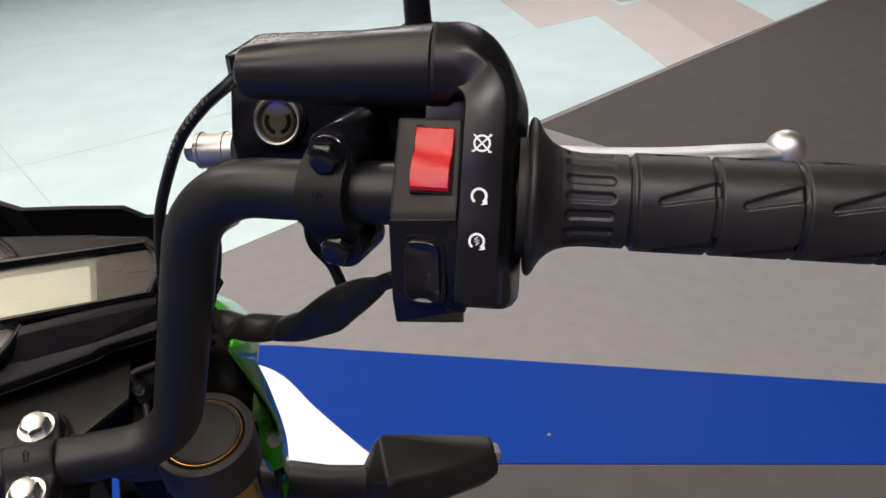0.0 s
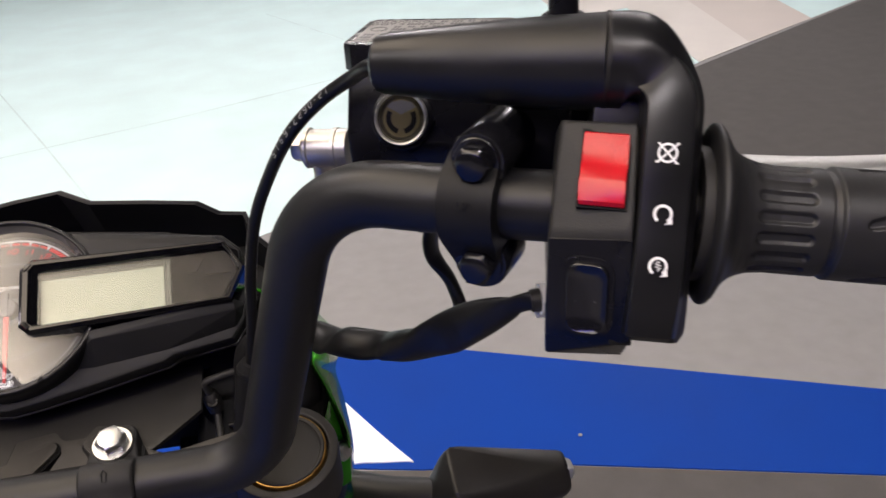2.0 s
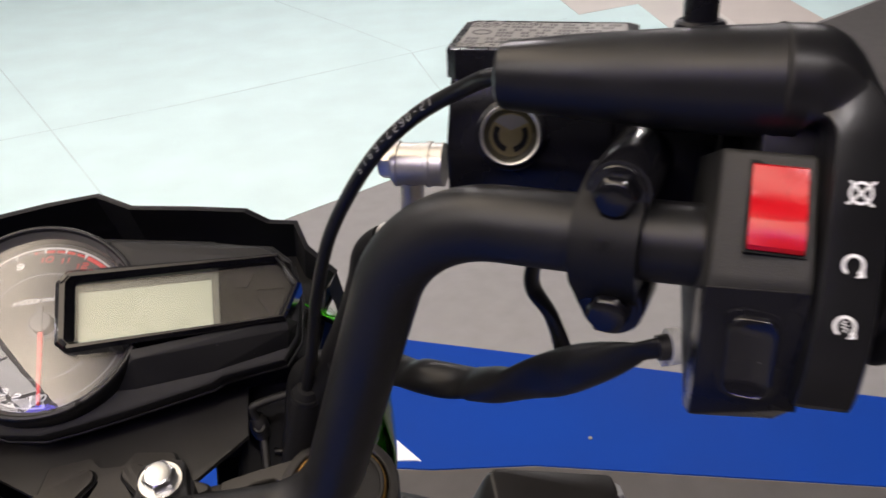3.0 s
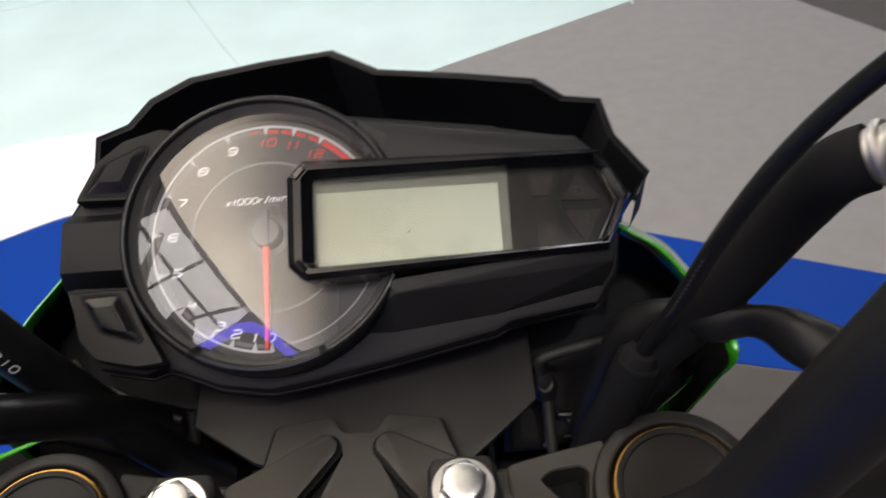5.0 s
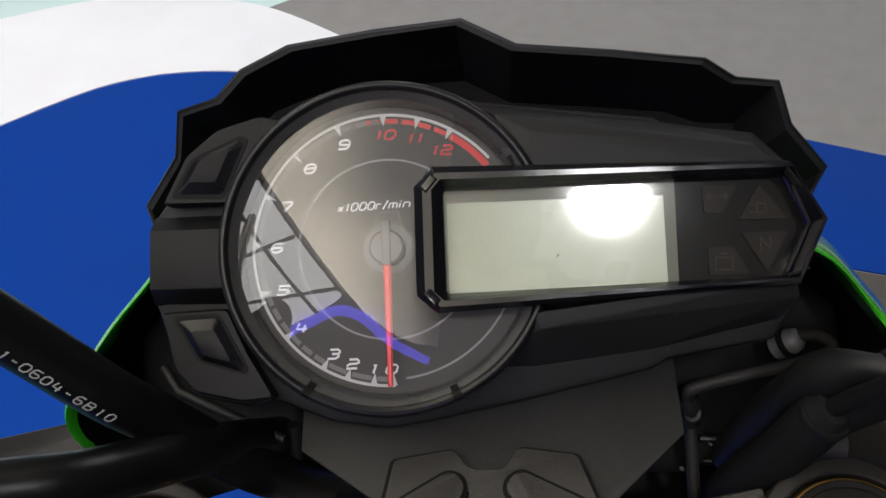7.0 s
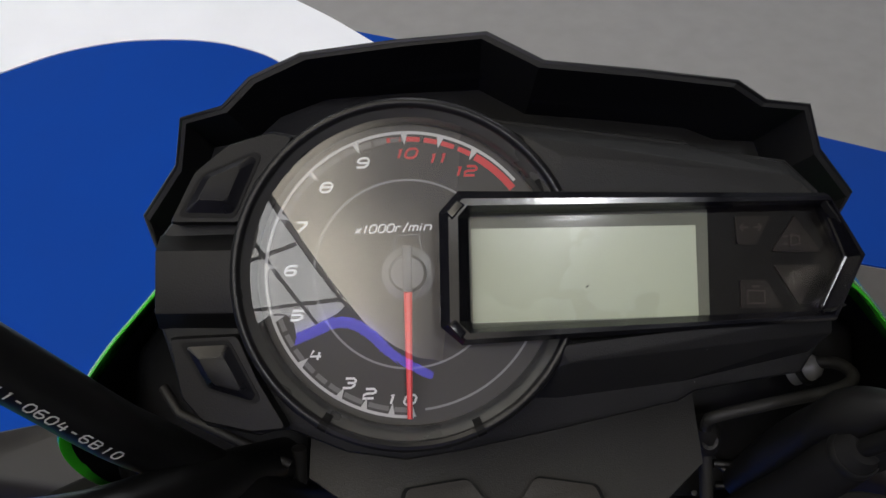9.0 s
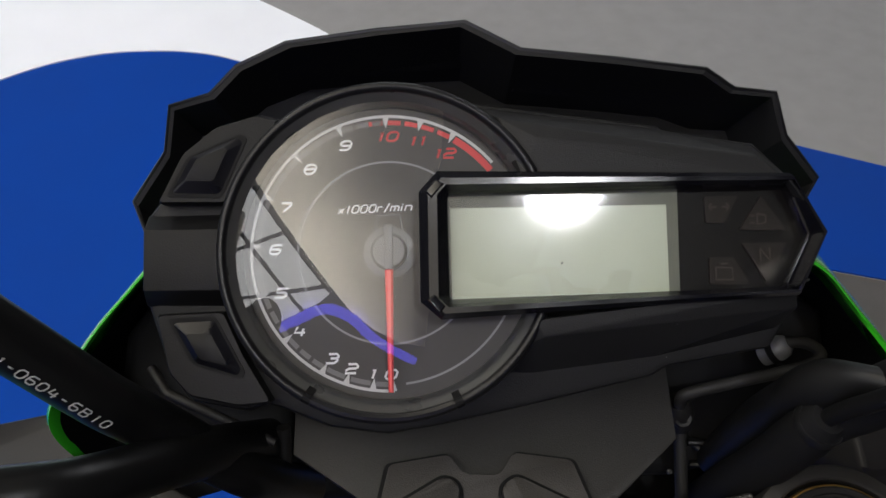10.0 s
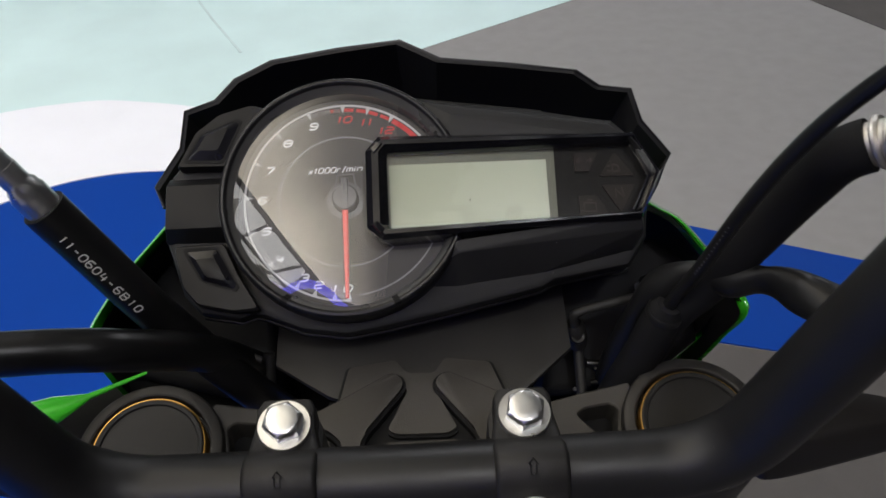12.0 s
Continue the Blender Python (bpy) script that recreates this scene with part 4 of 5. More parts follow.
boot = part("cable_boot", sweep(cab[90:], [0.0045, 0.0058, 0.0066, 0.007] + [0.0072] * 40, 20), M_DEEP, tcable, "thick black rubber boot")
# brake master cylinder with its reservoir
RES = frame_of((0.1555, -0.1054, 1.3103), (0.93, -0.366, 0), (0.366, 0.93, 0), (0, 0, 1)) @ MM
mc = part("brake_master_cylinder", hull([(1.5, 1, -8), (56, 1, -8), (1.5, 38, -8), (56, 38, -8), (0.8, -7.0, -31), (1.2, -6.0, -46), (54, -6, -47), (54, -7, -36), (2, 36, -34), (2, 30, -46), (54, 36, -36)], 1.8), M_GLOSS, bike, "gloss black brake fluid reservoir and master cylinder", RES)
part("reservoir_cap", prism([(0, 3), (3, 0), (55, 0), (58, 3), (58, 37), (55, 40), (3, 40), (0, 37)], -9.5, 0, 1.2), M_GLOSS, mc, "", RES)
part("cap_label", prism([(3, 3), (54, 3), (54, 36), (3, 36)], -0.5, 0.15), M_LABEL, mc, "silver printed warning label", RES)
for words, x, y, size in (("WARNING", 13, 33.2, 4.4), ("DOT 4", 9.5, 29.3, 3.8), ("DOT 4", 8.5, 5.0, 3.8)):
    part("label_text", moved(lettering(words, size, 0.1, 0, 1.15), Matrix.Translation((x, y, 0.22))), M_DARK_INK, mc, "dark printed words", RES)
part("label_sign", moved(stroke(arc(0, 0, 2.9, 0, 360, 24)[:-1], 0.7, 0.15, 0.26, True), Matrix.Translation((8, 21.5, 0))), M_DARK_INK, mc, "", RES)
rows = random.Random(4)
for y, x0, x1 in ((33.2, 24, 53), (29.3, 17, 53), (25.0, 13, 53), (21.2, 13, 53), (17.2, 13, 50), (13.0, 4.5, 53), (9.0, 4.5, 50), (5.0, 16, 53)):
    x = x0
    while x < x1 - 2:
        wd = min(rows.uniform(2.5, 7.5), x1 - x)
        part("label_bar", join(*[box(x + g, x + g + 1.0, y - 1.2, y + 1.2, 0.15, 0.25) for g in [1.4 * n for n in range(max(1, int(wd / 1.4)))]]), M_DARK_INK, mc, "dark bar of unreadable print", RES)
        x += wd + 1.4
SIGHT = aim(RES @ Vector((21.2, -5.9, -24.6)), Vector((-0.366 * 0.944, -0.93 * 0.944, 0.33)), (0.93, -0.366, 0)) @ MM
part("sight_boss", lathe([(0, -8), (11.6, -8), (11.2, -0.6), (10.0, 0.2), (0, 0.2)], 40), M_GLOSS, mc, "", SIGHT)
part("sight_ring", lathe([(8.3, 0.2), (9.5, 0.2), (9.35, 1.9), (9.1, 2.2), (8.7, 2.0), (8.3, 1.4)], 48), M_POLISHED, mc, "thin bright ring", SIGHT)
part("sight_wall", lathe([(8.35, 1.5), (7.6, 1.2), (7.3, 0.7), (6.5, 0.3)], 40), M_SIGHTWALL, mc, "olive sloping wall of the sight glass", SIGHT, sharp=30)
part("sight_window", lathe([(0, 0.35), (6.7, 0.35), (6.7, 0.2), (0, 0.2)], 40), M_LENS, mc, "olive cream round sight window", SIGHT)
for a0, a1 in ((150, 255), (285, 390)):
    part("sight_mark", stroke(arc(0, 0, 4.6, a0, a1, 12), 1.8, 0.35, 0.5), M_DEEP, mc, "", SIGHT)
# grey chevron paints the reflection across the upper window
part("sight_mark", prism([(-5.2, 3.9), (0, 1.4), (5.2, 3.9), (3.4, 5.6), (0, 6.3), (-3.4, 5.6)], 0.35, 0.6), M_HUB, mc, "", SIGHT)
part("sight_lens", lathe([(8.3, 1.7), (6, 1.76), (3, 1.8), (0, 1.82)], 40), M_SMOKE, mc, "clear window", SIGHT)
BANJO = aim((0.1512, -0.1008, 1.2712), (-0.93, 0.366, -0.02), (0, 0, 1)) @ MM
banjo = part("banjo_fitting", lathe([(0, -4), (7.2, -4), (7.2, 0), (7.6, 0.3), (7.6, 1.8), (7.0, 2.1), (7.0, 10.8), (7.6, 11.1), (7.6, 12.4), (0, 12.4)], 36), M_BANJO, bike, "bright steel brake hose fitting", BANJO)
part("banjo_bolt", moved(hex_bolt(5.4, 4.4, 6.6, 1.0), Matrix.Translation((0, 0, 12.4))), M_BANJO, banjo, "bright hexagon bolt", BANJO)
hose = catmull([(0.1445, -0.0982, 1.266), (0.1445, -0.0915, 1.250), (0.1445, -0.0835, 1.2385), (0.139, -0.0765, 1.2325), (0.131, -0.071, 1.225), (0.1285, -0.0625, 1.210), (0.1245, -0.0555, 1.193), (0.118, -0.0505, 1.175), (0.110, -0.046, 1.156), (0.101, -0.042, 1.138), (0.093, -0.036, 1.10), (0.085, -0.03, 1.05)], 8)
part("brake_hose", sweep(hose[:28], [0.0040] * 16 + [0.0048] * 3 + [0.0064] * 9, 18), M_BANJO, banjo, "bright steel hose pipe")
for k in (18, 22, 25):
    tg = (hose[k + 1] - hose[k - 1]).normalized()
    part("crimp_ring", lathe([(5.4, -1.1), (7.4, -1.1), (7.9, -0.4), (7.9, 0.4), (7.4, 1.1), (5.4, 1.1)], 24), M_BANJO, banjo, "bright crimped ring", aim(hose[k], tg, (0, 0, 1)) @ MM)
part("hose_sheath", sweep(hose[27:], 0.0078, 22), M_DEEP, banjo, "thick black brake hose")

# master cylinder clamp on the bar
CL = Vector((0.19, -0.1652, 1.2713))
ax1 = (Vector((0.2032, -0.1754, 1.2743)) - Vector((0.1817, -0.1614, 1.2742))).normalized()
bdir = Vector((-0.543, -0.84, 0.03)).normalized()
bdir = (bdir - ax1 * bdir.dot(ax1)).normalized()
CLAMP = frame_of(CL, ax1, bdir.cross(ax1), bdir) @ MM
cl_pts = []
for x in (-8.8, 8.8):
    for k in range(25):
        a = radians(-8 + 196 * k / 24)
        cl_pts.append((x, 15.2 * math.cos(a), 14.6 * math.sin(a)))
    cl_pts += [(x * 0.8, 20, -3), (x * 0.8, -25, -3), (x * 0.8, 20, 0), (x * 0.8, -25, 0), (x * 0.8, 18, -10), (x * 0.8, -22, -10)]
mcc = part("brake_clamp", hull(cl_pts), M_POD, bike, "gloss black brake clamp with two bolts", CLAMP, sharp=48)
for u, back in ((15.6, -26), (-18.0, -12)):
    part("bolt_boss", moved(lathe([(0, back), (9.2, back), (9.0, 4.4), (8.4, 5.7), (0, 5.7)], 28), Matrix.Translation((1.8, u, 0))), M_CLAMPGLOSS, mcc, "", CLAMP)
    part("clamp_bolt", moved(hex_bolt(6.0, 5.0, 7.4, 0.9, 0.6), Matrix.Translation((1.8, u, 5.7))), M_CLAMPGLOSS, mcc, "black hexagon bolt", CLAMP)
part("clamp_mark", moved(lettering("UP", 3.6, 0.3), Matrix.Rotation(radians(-16), 4, "X") @ Matrix.Translation((0, 0, 14.9))), M_POD, mcc, "", CLAMP)
part("lever_block", hull([(0.203, -0.148, 1.296), (0.226, -0.156, 1.296), (0.203, -0.120, 1.302), (0.232, -0.124, 1.302), (0.203, -0.120, 1.256), (0.232, -0.126, 1.256), (0.203, -0.148, 1.262), (0.226, -0.158, 1.262)], 0.002), M_GLOSS, mc, "")
lever = catmull([(0.262, -0.116, 1.259), (0.28, -0.118, 1.2563), (0.31, -0.120, 1.2515), (0.34, -0.121, 1.2478), (0.365, -0.1218, 1.2458), (0.390, -0.1225, 1.2436)], 8)
lv = part("brake_lever", sweep(lever, [0.0062 - 0.0012 * i / len(lever) for i in range(len(lever))], 20, squash=[(1.45, 0.55)] * len(lever)), M_POLISHED, bike, "polished aluminium brake lever with a ball end")
ball = bmesh.new()
bmesh.ops.create_icosphere(ball, subdivisions=4, radius=0.0088)
part("ball_end", moved(ball, Matrix.Translation((0.3925, -0.1228, 1.2438))), M_POLISHED, lv, "")
stem = part("mirror_stem", sweep([(0.2316, -0.118, 1.300), (0.2318, -0.117, 1.335), (0.232, -0.116, 1.37), (0.2325, -0.114, 1.42)], 0.0052, 24), M_GLOSS, bike, "gloss black mirror stem")
part("stem_nut", lathe([(0, 0), (7.6, 0), (7.6, 2.2), (6.6, 3.0), (0, 3.0)], 30), M_GLOSS, stem, "", aim((0.2316, -0.118, 1.3135), (0.01, 0.03, 1)) @ MM)

seam_at = Vector((0.1028, -0.106, 1.1355)).lerp(Vector((0.1386, -0.1325, 1.2695)), 0.68)
part("bar_seam", lathe([(10.95, -0.2), (11.12, -0.08), (11.12, 0.08), (10.95, 0.2)], 40), M_SMOOTH, bar, "thin paint seam round the bar", aim(seam_at, Vector((0.0358, -0.0265, 0.134))) @ MM)

# wiring
w = catmull([(0.217, -0.166, 1.2335), (0.2035, -0.1645, 1.2325), (0.189, -0.150, 1.219), (0.174, -0.128, 1.1985), (0.157, -0.112, 1.190), (0.144, -0.0955, 1.1835), (0.136, -0.079, 1.1755), (0.127, -0.061, 1.1695), (0.115, -0.051, 1.1645), (0.103, -0.042, 1.157), (0.093, -0.034, 1.137), (0.088, -0.026, 1.09)], 12)
nw = len(w)
wire = part("wire_harness", sweep(w, [0.0036 + 0.0052 * math.sin(math.pi * min(1, max(0, (i - 14) / 44))) ** 0.7 if i < 46 else 0.0072 - 0.0008 * min(1, max(0, (i - 84) / 16)) for i in range(nw)], 28,
                                   squash=[(1.0, 0.55 + 0.2 * math.sin(i * 0.35) + 0.35 * min(1, max(0, (i - 78) / 14))) for i in range(nw)], twist=[0.6 + i * 0.045 + 0.5 * math.sin(i * 0.16) for i in range(nw)]), M_SHEATH, bike, "twisted glossy black wire sheath")
part("cable_tie", moved(lathe([(4.0, -1.6), (5.4, -1.6), (5.4, 1.6), (4.0, 1.6), (4.0, -1.6)], 20), Matrix.Identity(4)), M_TIE, wire, "white nylon cable tie", aim(w[6], (w[9] - w[3])) @ MM)
part("tie_head", box(-3, 3, 4.2, 8.0, -2.4, 2.4, 0.6), M_TIE, wire, "", aim(w[6], (w[9] - w[3])) @ MM)
part("wire_grommet", sweep([w[0], w[5], w[10]], [0.0042, 0.0042, 0.0038], 16), M_RUBBER, wire, "")
w2 = catmull([(0.183, -0.136, 1.256), (0.1800, -0.125, 1.2440), (0.1805, -0.121, 1.232), (0.186, -0.125, 1.222), (0.1885, -0.131, 1.209), (0.183, -0.128, 1.198)], 8)
wire2 = part("brake_switch_wire", sweep(w2, [0.0030 + 0.0012 * math.sin(math.pi * i / (len(w2) - 1)) for i in range(len(w2))], 14, squash=[(1.25, 0.6)] * len(w2), twist=[i * 0.06 for i in range(len(w2))]), M_SHEATH, bike, "flat black brake switch wire")
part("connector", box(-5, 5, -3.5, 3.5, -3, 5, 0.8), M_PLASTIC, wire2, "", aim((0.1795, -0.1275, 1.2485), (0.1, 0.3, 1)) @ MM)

# ---- instrument cluster ----
BODY = [(-45.6, 25.2), (-52.5, 26.6), (-64.1, 23.4), (-72.6, 15.4), (-78.9, 6.3), (-84.8, -1.3), (-85.6, -12.8), (-85.1, -26.6), (-78.8, -46.5), (-72.8, -53.5), (-58.4, -56.4), (-53, -54.7), (-49.2, -55.6), (-35, -61.5),
        (-18.9, -64.0), (-3.4, -61.8), (21.5, -57), (55.8, -49.8), (60.5, -47.1), (89.5, -42.7), (96.9, -32), (99.4, -12), (96.4, 7), (87.6, 15.8), (62.3, 19.7), (60, 21.5), (6.2, 29.3), (-6, 33.0), (-17, 34.0), (-30, 31.5)]


def loft(layers):
    return rings([[(x, y, z) for x, y in outline] for outline, z in layers])


inner = shrunk(BODY, 6, -14, 0.965, 0.95)
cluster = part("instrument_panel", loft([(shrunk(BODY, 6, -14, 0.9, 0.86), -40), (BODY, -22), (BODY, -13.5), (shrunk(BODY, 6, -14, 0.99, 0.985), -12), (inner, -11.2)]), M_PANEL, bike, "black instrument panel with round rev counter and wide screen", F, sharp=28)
C = (-17.2, -13.4)
AT_C = Matrix.Translation((C[0], C[1], 0))
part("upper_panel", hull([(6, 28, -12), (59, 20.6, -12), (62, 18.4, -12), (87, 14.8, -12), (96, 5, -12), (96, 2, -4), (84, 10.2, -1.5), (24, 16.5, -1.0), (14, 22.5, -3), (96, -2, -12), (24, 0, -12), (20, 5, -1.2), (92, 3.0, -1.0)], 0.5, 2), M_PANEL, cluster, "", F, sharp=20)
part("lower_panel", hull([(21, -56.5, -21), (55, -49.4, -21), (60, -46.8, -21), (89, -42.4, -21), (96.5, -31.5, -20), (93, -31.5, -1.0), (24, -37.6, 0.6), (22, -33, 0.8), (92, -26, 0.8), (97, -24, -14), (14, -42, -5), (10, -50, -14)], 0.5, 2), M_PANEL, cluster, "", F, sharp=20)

part("panel_edge", sweep([(x, y, -21.6) for x, y in shrunk(BODY, 6, -14, 1.004, 1.006)[9:23]], 0.75, 10), M_SMOOTH, cluster, "thin bright moulded edge", F, sharp=60)

# left side pods with two push buttons
part("side_pod", hull([(-84.8, -1.2, -12), (-85.4, -27.0, -12), (-60, -1.0, -12), (-62, -27.6, -12), (-83.8, -6.0, -4.4), (-84.0, -22.6, -4.4), (-61.5, -6.3, -3.2), (-62.0, -22.9, -3.2)], 0.6, 2), M_POD, cluster, "", F, sharp=20)
up_pod = [(-80.5, 1.2), (-73.6, 14.9), (-64.5, 22.2), (-52.5, 25.6), (-46.5, 24.0), (-57, 12), (-61.5, 0.8)]
lo_pod = [(-81, -29.0), (-62.5, -28.5), (-57, -41), (-49.5, -54), (-58.6, -54.6), (-72.0, -51.5), (-77.6, -45)]
for pod, btn in ((up_pod, [(-77.0, 3.6), (-71.2, 13.9), (-58.0, 19.4), (-56.2, 18.2), (-63.0, 3.0)]), (lo_pod, [(-76.8, -31.0), (-64.8, -30.6), (-57.4, -44.8), (-58.4, -46.4), (-70.4, -42.6)])):
    cx, cy = sum(p[0] for p in btn) / 5, sum(p[1] for p in btn) / 5
    part("pod_frame", loft([(rounded(pod, 1.5), -13), (rounded(pod, 1.5), -6.4), (shrunk(rounded(pod, 1.5), cx, cy, 0.955, 0.95), -5.2)]), M_POD, cluster, "", F, sharp=25)
    part("button_well", prism(shrunk(rounded(btn, 1.6), cx, cy, 1.09, 1.09), -6, -4.95), M_DEEP, cluster, "", F)
    key = rounded(btn, 1.4)
    part("push_button", loft([(shrunk(key, cx, cy, 0.96, 0.96), -6), (shrunk(key, cx, cy, 0.94, 0.94), -4.9), (shrunk(key, cx - 1.2, cy + 0.2, 0.56, 0.56), -3.4)]), M_GLOSS, cluster, "faceted black push button", F, sharp=15)
    part("button_cap", prism(shrunk(key, cx - 1.2, cy + 0.2, 0.55, 0.55), -3.5, -3.2, 0.15), M_POD, cluster, "flat satin top", F)

# rev counter
part("dial_well", moved(lathe([(43.3, -0.9), (43.6, 0.3), (44.2, 0.9), (45.0, 0.9), (45.8, 0.2), (46.3, -1.6), (46.5, -7), (46.5, -14)], 128, 27, 336.5), AT_C), M_SMOOTH, cluster, "round black bezel", F, sharp=50)
part("inner_wall", moved(lathe([(40.6, -9.2), (40.9, -4.6), (41.6, -3.4), (43.0, -1.4), (43.3, -0.7)], 128, 24, 338), AT_C), M_SKIRT, cluster, "grey sloping wall round the dial", F, sharp=30)
part("bezel_segment", moved(lathe([(43.2, -0.6), (43.4, 0.8), (44.3, 1.35), (45.2, 1.2), (46.0, 0.3)], 24, -118, -68), AT_C), M_SMOOTH, cluster, "", F)
for a0 in (-121.5, -67.5):
    part("bezel_tab", moved(lathe([(41.8, -3.0), (43.2, -0.4), (43.4, 1.0), (44.3, 1.55), (45.2, 1.4), (46.0, 0.5)], 6, a0, a0 + 3.0), AT_C), M_DEEP, cluster, "", F)
part("dial_face", moved(lathe([(0, -9.0), (41.5, -9.0), (41.5, -10.5), (0, -10.5)], 96), AT_C), M_DIAL, cluster, "dark grey dial with white and red print", F)
Z0, Z1 = -9.0, -8.85
part("dial_arc", moved(stroke(arc(0, 0, 38.3, -89, -320, 90), 0.8, Z0, Z1), AT_C), M_DIAL_INK, cluster, "white arc", F)
part("dial_circle", moved(stroke(arc(0, 0, 25.4, 0, 360, 80)[:-1], 0.55, Z0, Z1, True), AT_C), M_GREY_INK, cluster, "thin grey circle", F)
part("dial_arc", moved(stroke(arc(0, 0, 36.6, -84, 5, 40), 0.6, Z0, Z1), AT_C), M_GREY_INK, cluster, "thin grey arc", F)
TICKS = [-89.5, -98, -109.5, -120.5, -141, -162.5, -184, -205.5, -227, -249, -269.5, -284.5, -299.5]
for a in TICKS:
    c, s = math.cos(radians(a)), math.sin(radians(a))
    t = mesh([(38.3 * c - 1.0 * s, 38.3 * s + 1.0 * c, Z1 + 0.02), (38.3 * c + 1.0 * s, 38.3 * s - 1.0 * c, Z1 + 0.02), (34.9 * c, 34.9 * s, Z1 + 0.02)], [(0, 1, 2)])
    part("dial_tick", moved(t, AT_C), M_DIAL_INK, cluster, "", F)
for a, b in zip(TICKS, TICKS[1:]):
    k = 3 if a - b > 18 else 2 if a - b > 12 else 1
    for j in range(k):
        a0, a1 = a + (b - a) * (j + 0.12) / k, a + (b - a) * (j + 0.88) / k
        part("dial_dash", moved(stroke(arc(0, 0, 36.5, a0, a1, 6), 1.3, Z0, Z1), AT_C), M_RED_INK if a < -262 else M_DASH, cluster, "", F)
part("dial_dash", moved(stroke(arc(0, 0, 36.5, -262, -268, 4), 1.3, Z0, Z1), AT_C), M_RED_INK, cluster, "red band", F)
part("dial_dash", moved(stroke(arc(0, 0, 36.5, -301, -322, 14), 1.9, Z0, Z1), AT_C), M_RED_INK, cluster, "red band", F)
DIGITS = [("0", -17.4, -47.2), ("1", -22.3, -46.9), ("2", -28.2, -45.3), ("3", -33.5, -42.4), ("4", -42.4, -34.7), ("5", -47.3, -24.0), ("6", -48.8, -11.9), ("7", -46.0, -0.2), ("8", -38.9, 10.4), ("9", -28.9, 16.9), ("10", -17.0, 19.2), ("11", -8.5, 17.8), ("12", -1.0, 14.1)]
for word, x, y in DIGITS:
    part("dial_digit", moved(square_print(word, 2.5, 2.9, 0.62, 0.12, 0.36, 0.3), Matrix.Translation((x - 0.4, y, Z0))), M_RED_INK if len(word) > 1 else M_WHITE_INK, cluster, "", F)
part("dial_unit", moved(square_print("x1000r/min", 2.1, 1.75, 0.42, 0.12, 0.36, 0.36), Matrix.Translation((-21.2, -1.0, Z0)) @ Matrix.Rotation(radians(1.5), 4, "Z")), M_WHITE_INK, cluster, "white unit print", F)
part("hub_mark", moved(stroke([(-4.1, 4.6), (-3.1, 10.3), (3.1, 10.5), (4.0, 4.6)], 0.3, Z0, Z1), AT_C), M_GREY_INK, cluster, "", F)
part("needle_hub", moved(lathe([(7.2, -9.0), (7.2, -8.6), (5.0, -8.4), (4.9, -3.6), (4.3, -3.0), (0, -2.9)], 40), AT_C), M_HUB, cluster, "grey needle hub", F)
part("needle_tail", moved(prism([(-1.15, -4.9), (1.15, -4.9), (1.15, 7.2), (-1.15, 7.2)], -4.2, -2.2, 0.3), AT_C), M_HUB, cluster, "", F)
part("needle", moved(loft([([(-1.1, -4.9), (-0.75, -38.2), (0.55, -38.2), (1.1, -4.9)], -4.6), ([(-1.1, -4.9), (-0.75, -38.2), (0.55, -38.2), (1.1, -4.9)], -3.6), ([(-0.5, -5.2), (-0.4, -37.9), (0.2, -37.9), (0.5, -5.2)], -3.2)]), AT_C), M_NEEDLE, cluster, "coral red needle", F)
lens = moved(lathe([(41.4 * math.sin(k / 14 * math.pi / 2) if k else 0.0, 1.8 - 4.6 * math.sin(k / 14 * math.pi / 2) ** 2) for k in range(14, -1, -1)], 128), AT_C)
bmesh.ops.delete(lens, geom=[f for f in lens.faces if f.calc_center_median().x > -6.5 and -32 < f.calc_center_median().y < 7], context="FACES")
ob = part("dial_lens", lens, M_GLASS, cluster, "clear domed dial lens", F, sharp=80)
ob.visible_shadow = False

# screen
part("screen_well", prism([(-4, 3.5), (91, 3), (97, -12), (90.5, -28), (-4, -29.5)], -10, -3.8), M_ICONPLATE, cluster, "smoked screen backing", F)
part("screen_border", prism([(-1.5, 2.0), (62.2, 1.6), (61.9, -27.4), (-1.5, -27.9)], -3.8, -3.0), M_LCDEDGE, cluster, "", F)
part("lcd_screen", prism([(-0.2, -2.2), (58.9, -2.5), (58.9, -26.2), (-0.2, -26.9)], -3.0, -2.6), M_LCD, cluster, "blank pale green liquid crystal screen", F)
part("screen_speck", mesh([(29.0, -18.4, 1.12), (29.6, -17.9, 1.12), (29.6, -17.5, 1.12), (28.9, -18.0, 1.12)], [(0, 1, 2, 3)]), M_DEEP, cluster, "", F)
